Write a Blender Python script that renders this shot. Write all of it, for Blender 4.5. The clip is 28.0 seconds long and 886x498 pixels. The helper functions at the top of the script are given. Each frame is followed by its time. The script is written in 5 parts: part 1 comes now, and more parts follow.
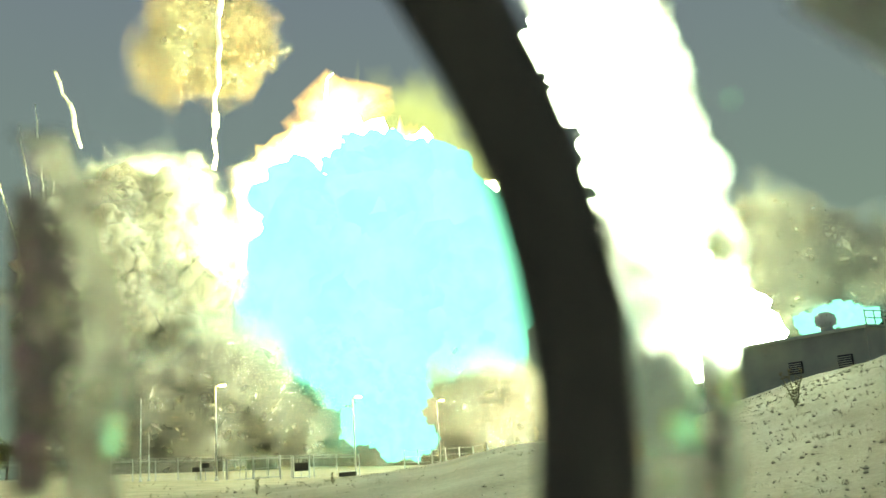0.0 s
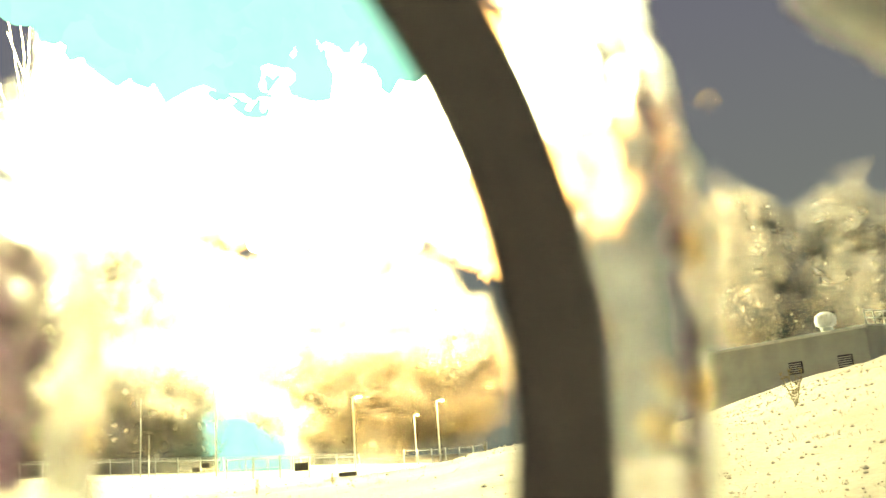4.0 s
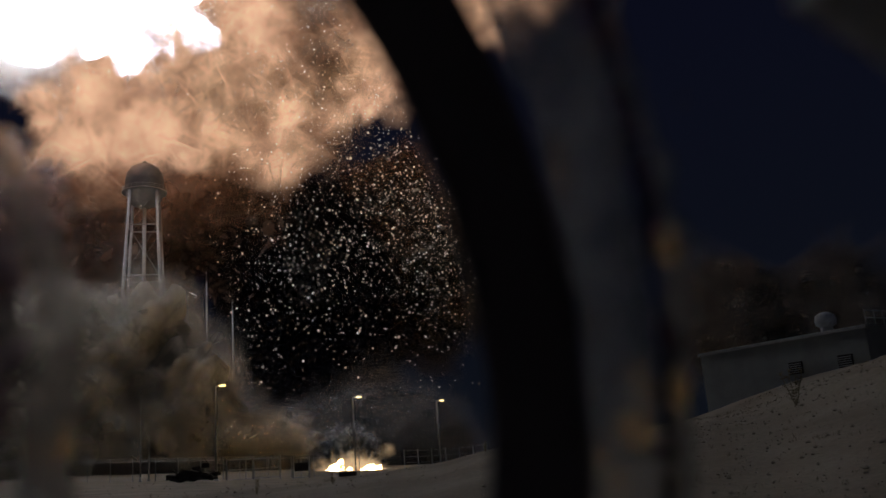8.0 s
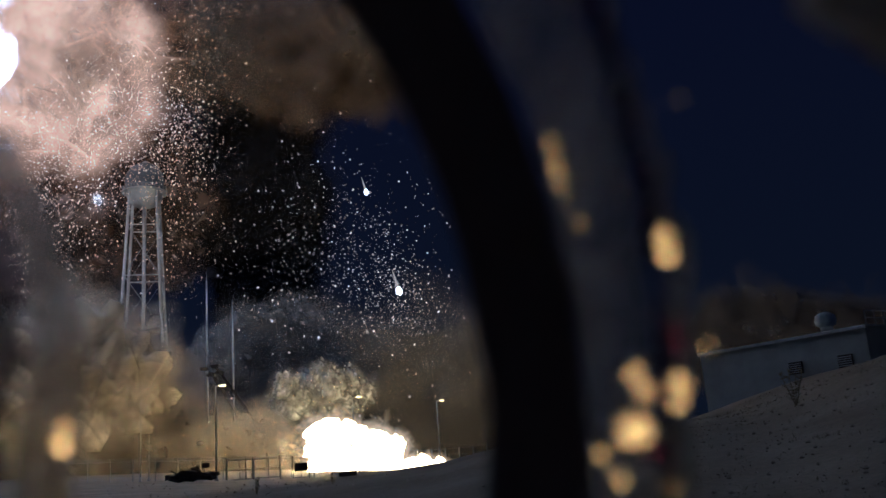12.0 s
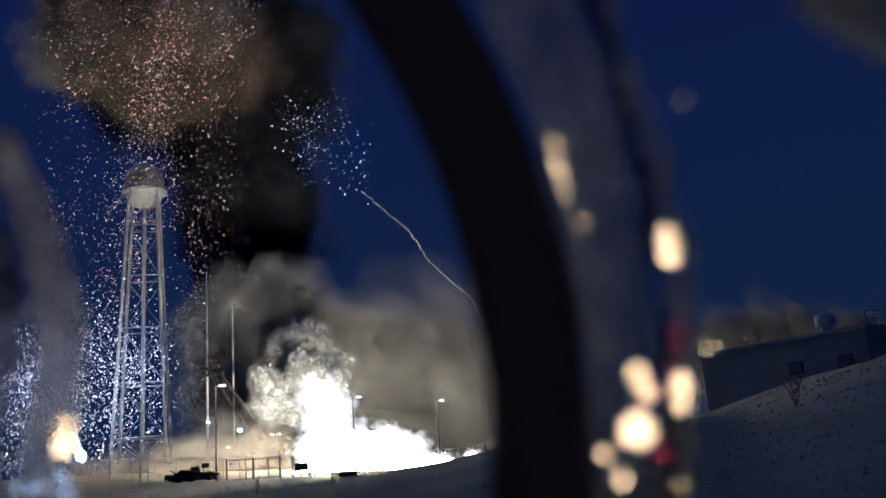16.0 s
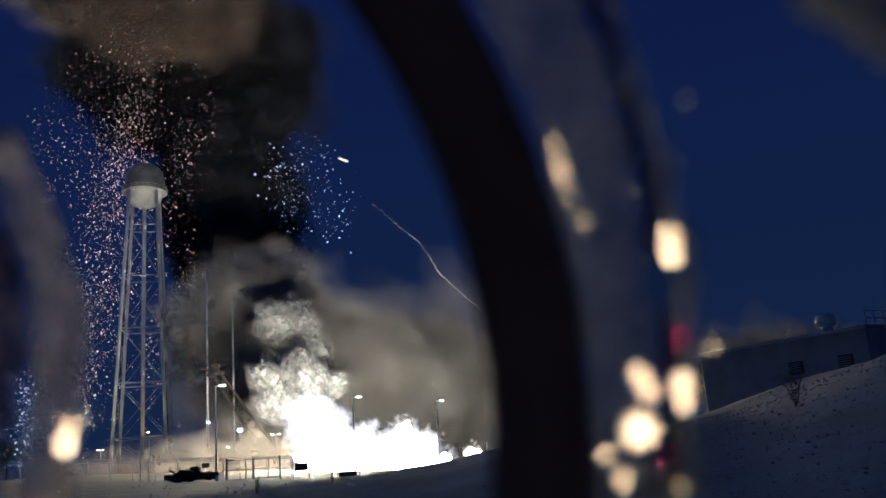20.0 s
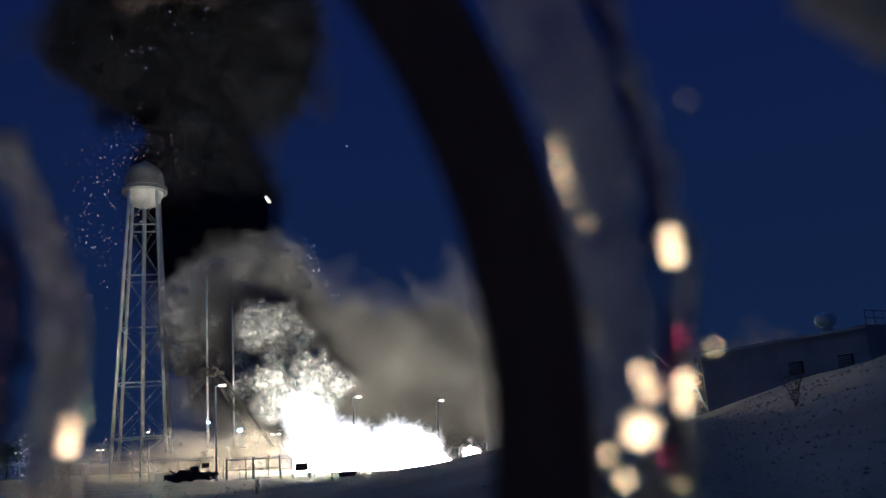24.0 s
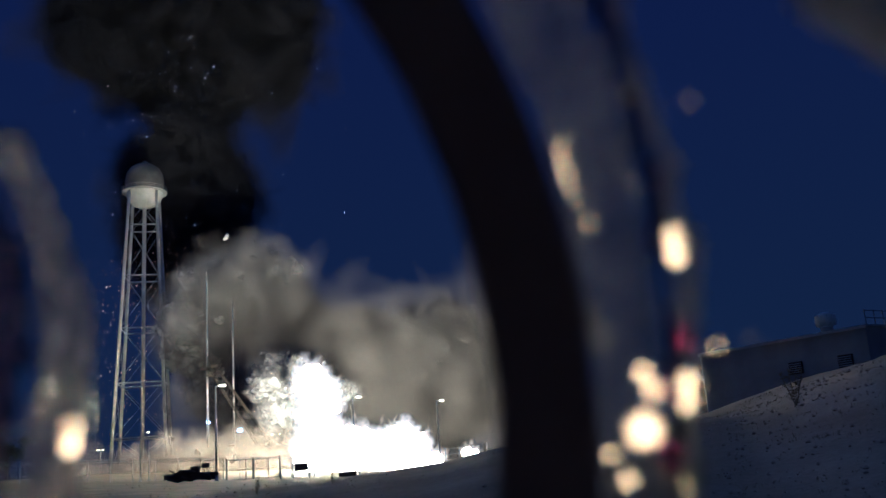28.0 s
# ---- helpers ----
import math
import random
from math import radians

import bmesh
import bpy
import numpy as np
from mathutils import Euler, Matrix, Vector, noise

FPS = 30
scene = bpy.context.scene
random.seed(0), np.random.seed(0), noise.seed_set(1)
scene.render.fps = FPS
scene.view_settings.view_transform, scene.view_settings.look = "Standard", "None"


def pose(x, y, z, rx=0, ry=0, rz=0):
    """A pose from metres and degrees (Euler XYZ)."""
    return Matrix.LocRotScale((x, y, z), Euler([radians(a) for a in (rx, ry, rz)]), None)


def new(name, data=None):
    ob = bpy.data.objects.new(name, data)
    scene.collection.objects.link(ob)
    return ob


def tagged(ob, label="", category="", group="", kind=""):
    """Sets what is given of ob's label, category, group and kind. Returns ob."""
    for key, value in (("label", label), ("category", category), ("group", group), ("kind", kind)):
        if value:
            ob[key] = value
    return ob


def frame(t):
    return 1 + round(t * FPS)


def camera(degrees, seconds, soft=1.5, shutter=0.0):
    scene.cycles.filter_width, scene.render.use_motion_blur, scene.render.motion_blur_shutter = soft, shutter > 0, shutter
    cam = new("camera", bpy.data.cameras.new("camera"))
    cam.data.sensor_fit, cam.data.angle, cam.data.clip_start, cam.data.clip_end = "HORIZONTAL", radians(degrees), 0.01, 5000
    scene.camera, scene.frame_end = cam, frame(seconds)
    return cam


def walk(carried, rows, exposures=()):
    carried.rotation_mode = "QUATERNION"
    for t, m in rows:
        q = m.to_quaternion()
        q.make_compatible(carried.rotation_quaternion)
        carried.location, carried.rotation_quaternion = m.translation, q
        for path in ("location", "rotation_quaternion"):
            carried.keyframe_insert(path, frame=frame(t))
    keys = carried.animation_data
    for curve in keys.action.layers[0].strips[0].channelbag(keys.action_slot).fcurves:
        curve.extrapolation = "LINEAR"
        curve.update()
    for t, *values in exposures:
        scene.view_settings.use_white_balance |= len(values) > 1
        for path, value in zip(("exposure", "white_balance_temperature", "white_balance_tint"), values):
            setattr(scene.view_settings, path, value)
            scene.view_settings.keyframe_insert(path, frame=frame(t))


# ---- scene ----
cam = camera(54.9, 28.0, soft=1.6)
EYE = pose(0, 0, 1.5) @ pose(0, 0, 0, 103.5, 0, 0) @ pose(0, 0, 0, 0, 0, -4.3)
cam.data.dof.use_dof, cam.data.dof.focus_distance, cam.data.dof.aperture_fstop = True, 200.0, 3.4
# The camera stands still; its automatic exposure and white balance hunt.
walk(cam, [(0, EYE), (28, EYE)], exposures=[
    (0, 4.4, 30000, -52), (0.7, 4.8, 30000, -56), (2.0, 4.8, 30000, -54), (3.5, 4.5, 26000, -36), (4.2, 3.6, 22000, -18), (4.8, 2.2, 15000, -10), (5.5, 0.0, 9500, -4), (6.0, -1.0, 9500, 0),
    (6.5, -1.9, 10000, 4), (7.0, -2.85, 10000, 6), (7.5, -2.3, 7500, 8), (8, -1.45, 5900, 8), (9, -1.9, 5000, 8), (10, -1.95, 4750, 8), (11, -1.4, 4550, 9), (12.5, -1.15, 4400, 10),
    (14.5, -0.2, 3750, 11), (17, 0.2, 3700, 11), (28, 0.22, 3650, 11)])
scene.cycles.transparent_max_bounces = 32

# ---- dusk sky ----
world = bpy.data.worlds.new("dusk")
scene.world = world
world.use_nodes = True
wn, wl = world.node_tree.nodes, world.node_tree.links
wn.clear()
w_out, w_bg = wn.new("ShaderNodeOutputWorld"), wn.new("ShaderNodeBackground")
w_co, w_sep, w_ramp = wn.new("ShaderNodeTexCoord"), wn.new("ShaderNodeSeparateXYZ"), wn.new("ShaderNodeValToRGB")
wl.new(w_co.outputs["Generated"], w_sep.inputs[0])
wl.new(w_sep.outputs["Z"], w_ramp.inputs["Fac"])
wl.new(w_ramp.outputs[0], w_bg.inputs["Color"])
wl.new(w_bg.outputs[0], w_out.inputs["Surface"])
ramp = w_ramp.color_ramp
ramp.elements[0].position, ramp.elements[0].color = 0.0, (0.0118, 0.0144, 0.0215, 1)
ramp.elements[1].position, ramp.elements[1].color = 0.5, (0.0086, 0.0094, 0.0240, 1)
w_bg.inputs["Strength"].default_value = 1.0


# ---- materials ----
def nodes_of(name):
    m = bpy.data.materials.new(name)
    m.use_nodes = True
    n, l = m.node_tree.nodes, m.node_tree.links
    n.clear()
    return m, n, l, n.new("ShaderNodeOutputMaterial")


def mixed_noise(n, l, scale, detail, low, high, a, b, rough=0.6, space="Object"):
    """A colour between a and b by a noise of that scale."""
    co, no, ra = n.new("ShaderNodeTexCoord"), n.new("ShaderNodeTexNoise"), n.new("ShaderNodeValToRGB")
    no.inputs["Scale"].default_value, no.inputs["Detail"].default_value, no.inputs["Roughness"].default_value = scale, detail, rough
    l.new(co.outputs[space], no.inputs["Vector"])
    l.new(no.outputs["Fac"], ra.inputs["Fac"])
    ra.color_ramp.elements[0].position, ra.color_ramp.elements[0].color = low, (*a, 1)
    ra.color_ramp.elements[1].position, ra.color_ramp.elements[1].color = high, (*b, 1)
    return no, ra


def solid(name, a, b, scale=3.0, rough=0.7, metal=0.0, bump=0.2, fine=40.0):
    """A weathered opaque surface: stains at one scale, grain and relief at another."""
    m, n, l, out = nodes_of(name)
    p = n.new("ShaderNodeBsdfPrincipled")
    no, ra = mixed_noise(n, l, scale, 5, 0.35, 0.68, a, b)
    no2, ra2 = mixed_noise(n, l, fine, 4, 0.3, 0.7, (0.82, 0.82, 0.82), (1.12, 1.12, 1.12))
    mul, bu = n.new("ShaderNodeMixRGB"), n.new("ShaderNodeBump")
    mul.blend_type, mul.inputs["Fac"].default_value = "MULTIPLY", 1.0
    l.new(ra.outputs[0], mul.inputs[1])
    l.new(ra2.outputs[0], mul.inputs[2])
    l.new(mul.outputs[0], p.inputs["Base Color"])
    bu.inputs["Strength"].default_value, bu.inputs["Distance"].default_value = bump, 0.02
    l.new(no2.outputs["Fac"], bu.inputs["Height"])
    l.new(bu.outputs[0], p.inputs["Normal"])
    p.inputs["Roughness"].default_value, p.inputs["Metallic"].default_value = rough, metal
    l.new(p.outputs[0], out.inputs["Surface"])
    return m


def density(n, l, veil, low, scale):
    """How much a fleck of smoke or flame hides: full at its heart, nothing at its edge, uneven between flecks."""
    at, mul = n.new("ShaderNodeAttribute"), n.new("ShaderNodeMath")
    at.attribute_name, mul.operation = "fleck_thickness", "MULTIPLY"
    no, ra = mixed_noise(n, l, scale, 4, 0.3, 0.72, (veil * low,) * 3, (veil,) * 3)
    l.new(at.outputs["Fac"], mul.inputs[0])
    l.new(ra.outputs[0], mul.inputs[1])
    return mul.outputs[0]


def smoke(name, a, b, veil=1.0, scale=1.6, through_light=0.48):
    """Dense smoke: scatters on its face and lets some light through; veil under 1 makes it of thin flecks."""
    m, n, l, out = nodes_of(name)
    no, ra = mixed_noise(n, l, scale, 6, 0.3, 0.7, a, b)
    no2, ra2 = mixed_noise(n, l, scale * 3.5, 5, 0.3, 0.7, (0, 0, 0), (1, 1, 1))
    bu = n.new("ShaderNodeBump")
    bu.inputs["Strength"].default_value, bu.inputs["Distance"].default_value = 0.25, 0.6
    l.new(no2.outputs["Fac"], bu.inputs["Height"])
    d, tr, mx = n.new("ShaderNodeBsdfDiffuse"), n.new("ShaderNodeBsdfTranslucent"), n.new("ShaderNodeMixShader")
    for s in (d, tr):
        l.new(ra.outputs[0], s.inputs["Color"])
        l.new(bu.outputs[0], s.inputs["Normal"])
    mx.inputs["Fac"].default_value = through_light
    l.new(d.outputs[0], mx.inputs[1])
    l.new(tr.outputs[0], mx.inputs[2])
    last = mx
    if veil < 1:
        clear, mx2 = n.new("ShaderNodeBsdfTransparent"), n.new("ShaderNodeMixShader")
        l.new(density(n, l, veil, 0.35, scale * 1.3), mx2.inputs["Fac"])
        l.new(clear.outputs[0], mx2.inputs[1])
        l.new(mx.outputs[0], mx2.inputs[2])
        last = mx2
    l.new(last.outputs[0], out.inputs["Surface"])
    return m


def flame(name, a, b, strength, scale=1.5):
    m, n, l, out = nodes_of(name)
    no, ra = mixed_noise(n, l, scale, 4, 0.35, 0.65, a, b)
    e = n.new("ShaderNodeEmission")
    l.new(ra.outputs[0], e.inputs["Color"])
    e.inputs["Strength"].default_value = strength
    l.new(e.outputs[0], out.inputs["Surface"])
    return m


def grains(name, a, b, dim, bright):
    """Burning grains: most of them dim, a few bright."""
    m = flame(name, a, b, 1.0, 0.05)
    n, l = m.node_tree.nodes, m.node_tree.links
    e = next(x for x in n if x.type == "EMISSION")
    geo, power, span = n.new("ShaderNodeNewGeometry"), n.new("ShaderNodeMath"), n.new("ShaderNodeMapRange")
    power.operation, power.inputs[1].default_value = "POWER", 3.0
    l.new(geo.outputs["Random Per Island"], power.inputs[0])
    l.new(power.outputs[0], span.inputs["Value"])
    span.inputs["To Min"].default_value, span.inputs["To Max"].default_value = dim, bright
    l.new(span.outputs[0], e.inputs["Strength"])
    m.cycles.emission_sampling = "NONE"
    return m


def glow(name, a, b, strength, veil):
    """Emissive flecks: glow round a fire, and fire light put into smoke."""
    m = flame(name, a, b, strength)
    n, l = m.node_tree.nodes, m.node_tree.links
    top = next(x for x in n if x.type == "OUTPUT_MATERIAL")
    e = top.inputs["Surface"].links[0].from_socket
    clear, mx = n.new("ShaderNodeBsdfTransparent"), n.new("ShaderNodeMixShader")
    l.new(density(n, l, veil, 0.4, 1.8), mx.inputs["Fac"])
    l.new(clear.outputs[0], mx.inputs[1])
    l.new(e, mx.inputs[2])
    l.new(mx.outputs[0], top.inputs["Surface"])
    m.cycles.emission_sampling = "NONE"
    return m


def smoke_pair(name, a, b, veil=0.75):
    """A dense heart and its thin flecks."""
    return smoke(name, a, b), smoke(name + "_fringe", a, b, veil, 1.6, 0.5)


TAN = smoke_pair("tan_smoke", (0.72, 0.66, 0.55), (0.86, 0.82, 0.74), 0.55)
BROWN = smoke_pair("brown_dust", (0.58, 0.46, 0.35), (0.78, 0.66, 0.53), 0.5)
MIST = smoke("mist", (0.60, 0.60, 0.60), (0.78, 0.78, 0.77), 0.22, 1.0, 0.5), None
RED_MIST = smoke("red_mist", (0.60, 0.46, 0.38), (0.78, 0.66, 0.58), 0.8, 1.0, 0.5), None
DARK = smoke_pair("dark_smoke", (0.10, 0.11, 0.14), (0.18, 0.19, 0.23), 0.55)
GREY = smoke_pair("grey_smoke", (0.46, 0.48, 0.51), (0.70, 0.72, 0.74))
PALE = smoke_pair("pale_smoke", (0.44, 0.43, 0.41), (0.60, 0.585, 0.555), 0.6)
TAN_WOOL, BROWN_WOOL, DARK_WOOL, PALE_WOOL = ((pair[1], None) for pair in (TAN, BROWN, DARK, PALE))
GREY_WOOL = smoke("grey_haze", (0.50, 0.52, 0.54), (0.70, 0.72, 0.74), 0.42, 0.9, 0.5), None
FIRE_COOL = flame("fireball_face", (0.32, 1.0, 1.40), (0.38, 1.0, 1.45), 0.088), None
FIRE_GLOW = glow("fireball_glow", (1.0, 0.96, 0.72), (1.0, 1.0, 0.85), 0.05, 0.30), None
FIRE_HOT = flame("fireball_heart", (0.80, 0.80, 0.90), (0.84, 0.88, 1.05), 15.0), None
FIRE_LOBE = FIRE_HOT[0], glow("fireball_heart_fringe", (1.0, 0.72, 0.42), (1.0, 0.85, 0.62), 3.5, 0.4)
# Fill fires, added to light the smoke from in front and above.
FIRE_FILL = flame("added_flank_fire", (0.84, 0.86, 1.36), (0.88, 0.90, 1.45), 4.0), None
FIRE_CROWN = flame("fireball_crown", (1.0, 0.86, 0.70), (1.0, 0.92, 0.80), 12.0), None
FIRE_GROUND = flame("propellant_fire", (1.0, 0.54, 0.165), (1.0, 0.61, 0.22), 205.0), glow("propellant_fire_fringe", (1.0, 0.60, 0.28), (1.0, 0.68, 0.36), 2.4, 0.3)
# Fire light scattered in the smoke, put into emissive flecks.
SMOKE_GLOW = glow("smoke_glow", (0.22, 0.09, 0.05), (1.0, 0.56, 0.32), 3.2, 0.6), None
SPARK = grains("spark", (1.0, 0.66, 0.40), (0.9, 0.8, 0.75), 0.35, 5.0)
SPARK_PALE = grains("spark_pale", (1.0, 0.6, 0.36), (1.0, 0.76, 0.58), 0.8, 6.0)
SPARK_RED = grains("spark_red", (1.0, 0.40, 0.16), (1.0, 0.56, 0.30), 0.3, 3.0)
SAND = solid("sandy_ground", (0.20, 0.165, 0.105), (0.34, 0.29, 0.20), 0.25, 0.95, 0, 0.6, 9.0)
CONCRETE = solid("painted_concrete", (0.26, 0.28, 0.28), (0.36, 0.38, 0.38), 0.5, 0.85)
STEEL = solid("galvanised_steel", (0.40, 0.42, 0.44), (0.55, 0.56, 0.57), 2, 0.5, 0.3)
TANK = solid("white_tank_paint", (0.56, 0.59, 0.62), (0.74, 0.76, 0.78), 0.3, 0.6)
# The dome's dark tone also carries its shade above the firelit bowl.
DOME = solid("shaded_dome_paint", (0.10, 0.11, 0.13), (0.17, 0.18, 0.20), 0.3, 0.6)
CHARRED = solid("charred_metal", (0.015, 0.014, 0.013), (0.05, 0.045, 0.04), 1.5, 0.8)
LAMP_WARM = flame("sodium_lamp", (1.0, 0.60, 0.16), (1.0, 0.66, 0.24), 22)
LAMP_COOL = flame("mercury_lamp", (0.55, 1.0, 0.95), (0.8, 1.0, 1.0), 20)


# ---- tools for building ----
def part(name, bm, material, parent=None, label=""):
    me = bpy.data.meshes.new(name)
    bm.normal_update()
    bm.to_mesh(me)
    bm.free()
    me.materials.append(material)
    ob = new(name, me)
    ob.parent = parent
    if label:
        ob["label"] = label
    return ob


def thing(name, at, label, category, group="", kind=""):
    ob = new(name)
    ob.matrix_basis = at if isinstance(at, Matrix) else Matrix.Translation(at)
    return tagged(ob, label, category, group, kind)


def smooth(bm):
    for f in bm.faces:
        f.smooth = True
    return bm


def box(bm, lo, hi, bevel=0.0):
    made = bmesh.ops.create_cube(bm, size=1.0, matrix=Matrix.Translation([(a + b) / 2 for a, b in zip(lo, hi)]) @ Matrix.Diagonal([b - a for a, b in zip(lo, hi)] + [1]))
    if bevel:
        edges = list({e for v in made["verts"] for e in v.link_edges})
        bmesh.ops.bevel(bm, geom=edges, offset=bevel, segments=2, affect="EDGES", profile=0.5)
    return bm


def rod(bm, a, b, r0, r1=None, sides=8):
    """A round bar from a to b."""
    a, b = Vector(a), Vector(b)
    m = Matrix.Translation((a + b) / 2) @ (b - a).to_track_quat("Z", "Y").to_matrix().to_4x4()
    bmesh.ops.create_cone(bm, cap_ends=True, segments=sides, radius1=r0, radius2=r0 if r1 is None else r1, depth=(b - a).length, matrix=m)
    return bm


def lathe(profile, sides=32):
    """A turned body from (radius, height) pairs."""
    bm = bmesh.new()
    rings = [[bm.verts.new((r * math.cos(2 * math.pi * k / sides), r * math.sin(2 * math.pi * k / sides), z)) for k in range(sides)] for r, z in profile]
    for a, b in zip(rings, rings[1:]):
        for k in range(sides):
            bm.faces.new((a[k], a[(k + 1) % sides], b[(k + 1) % sides], b[k]))
    bm.faces.new(rings[0][::-1])
    bm.faces.new(rings[-1])
    return smooth(bm)


def out(az, el, d):
    """The point at a bearing and an elevation, in degrees, d metres from the camera's stand."""
    a, e = radians(az), radians(el)
    return Vector((d * math.cos(e) * math.sin(a), d * math.cos(e) * math.cos(a), 1.5 + d * math.sin(e)))


def billow_mesh(seed, size, level, rough):
    """One puffy lump of smoke or flame, about a metre in radius."""
    bm = bmesh.new()
    bmesh.ops.create_icosphere(bm, subdivisions=level, radius=1.0)
    shift = Vector((seed * 7.3, seed * 3.1, seed * 5.7))
    for v in bm.verts:
        p = v.co.normalized()
        warp = p + 0.25 * noise.noise_vector(p * 1.7 + shift)
        r = 0.85 + 0.25 * noise.noise(p * 1.1 + shift)
        for f, a in ((1.7, 0.42), (3.6, 0.20), (7.0, 0.05)):
            r += a * (rough if f > 2 else 1) * (1.7 * abs(noise.noise(warp * f + shift)) - 0.4)
        v.co = p * max(0.4, r) * size
    smooth(bm)
    me = bpy.data.meshes.new("billow")
    bm.to_mesh(me)
    bm.free()
    return me


def fleck_mesh(seed, heart, count, size, near, far, spread=1.0):
    """A loose swarm of soft flecks round a lump, dense at its face and thinning outwards."""
    rnd = random.Random(seed)
    hull = [v.co.copy() for v in heart.vertices]
    verts, faces, thick = [], [], []
    for _ in range(count):
        p = hull[rnd.randrange(len(hull))]
        c = p * (near + (far - near) * rnd.random() ** spread)
        n = Vector((rnd.gauss(0, 1), rnd.gauss(0, 1), rnd.gauss(0, 1))).normalized()
        e = n.orthogonal().normalized()
        f = n.cross(e)
        r, b, k = size * rnd.uniform(0.55, 1.35), len(verts), 6
        verts.append(tuple(c))
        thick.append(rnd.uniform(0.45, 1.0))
        for i in range(k):
            q = 2 * math.pi * i / k
            verts.append(tuple(c + (e * math.cos(q) + f * math.sin(q)) * r * rnd.uniform(0.75, 1.25) + n * r * rnd.uniform(-0.25, 0.25)))
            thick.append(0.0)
            faces.append((b, b + 1 + i, b + 1 + (i + 1) % k))
    me = bpy.data.meshes.new("flecks")
    me.from_pydata(verts, [], faces)
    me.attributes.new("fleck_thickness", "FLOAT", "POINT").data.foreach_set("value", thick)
    me.polygons.foreach_set("use_smooth", [True] * len(faces))
    return me


def puff(seed, size, level, rough, count, fleck, near, far, spread=1.0):
    """A lump with its swarm of flecks."""
    heart = billow_mesh(seed, size, level, rough)
    return [heart, fleck_mesh(seed, heart, count, fleck, near, far, spread)]


BILLOWS = [puff(k + 1, 0.80, 4, 0.45, 240, 0.36, 0.80, 1.40, 1.2) for k in range(6)]
GREAT_BILLOWS = [puff(k + 11, 0.80, 4, 0.6, 260, 0.36, 0.80, 1.38, 1.2) for k in range(6)]
TONGUES = [puff(k + 21, 1.0, 4, 0.25, 110, 0.42, 0.9, 1.5, 1.3) for k in range(5)]
SMALL_TONGUES = [puff(k + 31, 0.92, 3, 0.6, 170, 0.48, 0.8, 1.9, 1.4) for k in range(5)]
HAZES = [[fleck_mesh(k + 51, billow_mesh(k + 51, 1.0, 3, 0.5), 90, 0.5, 0.05, 1.15, 0.6)] for k in range(6)]
WOOL = [[fleck_mesh(k + 61, billow_mesh(k + 61, 1.0, 3, 0.8), 170, 0.46, 0.05, 1.05, 0.55)] for k in range(6)]
MOVES = []
SKINS = {}


def skinned(mesh, material):
    key = (mesh.name, material.name)
    if key not in SKINS:
        SKINS[key] = mesh.copy()
        SKINS[key].materials.append(material)
    return SKINS[key]


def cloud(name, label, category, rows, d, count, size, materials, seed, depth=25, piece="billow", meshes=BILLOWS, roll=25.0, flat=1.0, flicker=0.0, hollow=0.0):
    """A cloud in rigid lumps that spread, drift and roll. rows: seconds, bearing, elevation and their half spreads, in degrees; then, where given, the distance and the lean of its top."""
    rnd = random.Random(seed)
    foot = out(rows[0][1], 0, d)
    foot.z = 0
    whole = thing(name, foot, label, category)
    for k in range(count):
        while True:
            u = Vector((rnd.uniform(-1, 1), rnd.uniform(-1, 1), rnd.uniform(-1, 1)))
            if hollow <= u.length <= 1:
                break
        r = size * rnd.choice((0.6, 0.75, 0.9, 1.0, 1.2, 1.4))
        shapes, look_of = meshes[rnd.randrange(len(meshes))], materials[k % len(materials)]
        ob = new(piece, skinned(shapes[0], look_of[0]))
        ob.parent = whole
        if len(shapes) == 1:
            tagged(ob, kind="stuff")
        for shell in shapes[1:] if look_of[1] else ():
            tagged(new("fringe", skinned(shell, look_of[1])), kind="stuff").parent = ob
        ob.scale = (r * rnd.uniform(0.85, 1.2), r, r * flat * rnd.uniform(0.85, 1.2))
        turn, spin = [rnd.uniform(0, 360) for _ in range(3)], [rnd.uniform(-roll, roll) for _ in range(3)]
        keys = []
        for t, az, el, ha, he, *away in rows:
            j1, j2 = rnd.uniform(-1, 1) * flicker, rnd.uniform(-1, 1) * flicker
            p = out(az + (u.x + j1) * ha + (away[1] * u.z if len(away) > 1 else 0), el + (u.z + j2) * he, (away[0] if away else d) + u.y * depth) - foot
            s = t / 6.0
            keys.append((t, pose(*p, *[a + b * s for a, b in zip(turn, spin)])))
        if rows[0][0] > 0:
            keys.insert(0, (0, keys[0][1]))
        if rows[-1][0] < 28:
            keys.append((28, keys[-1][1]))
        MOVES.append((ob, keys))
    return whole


# ---- ground ----
def height(x, y):
    """Level sand with a bank that climbs to the right of the camera's stand."""
    steps = ((-60, 0.3), (-12, 0.55), (-3.3, 0.95), (-0.6, 1.2), (1.7, 1.6), (8.6, 2.0), (10, 2.15), (15, 3.6), (22, 4.6), (60, 5.0))
    s = 30 * x / max(y, 8.0) if y < 30 else x
    h = float(np.interp(s, [a for a, _ in steps], [b for _, b in steps]))
    up = min(1, max(0, (y - 3) / 27))
    h *= up * up * (3 - 2 * up)
    if y > 34:
        fall = min(1, max(0, (y - 34) / 45))
        low = min(2.6, max(-0.8, 0.3 - 0.05 * (x + 28)))
        h += (low - h) * fall * fall * (3 - 2 * fall) * (1 if x < 4 else 0.85)
    return h + 0.05 * noise.noise((x * 0.5, y * 0.5, 0)) * min(1, max(0, y / 8))


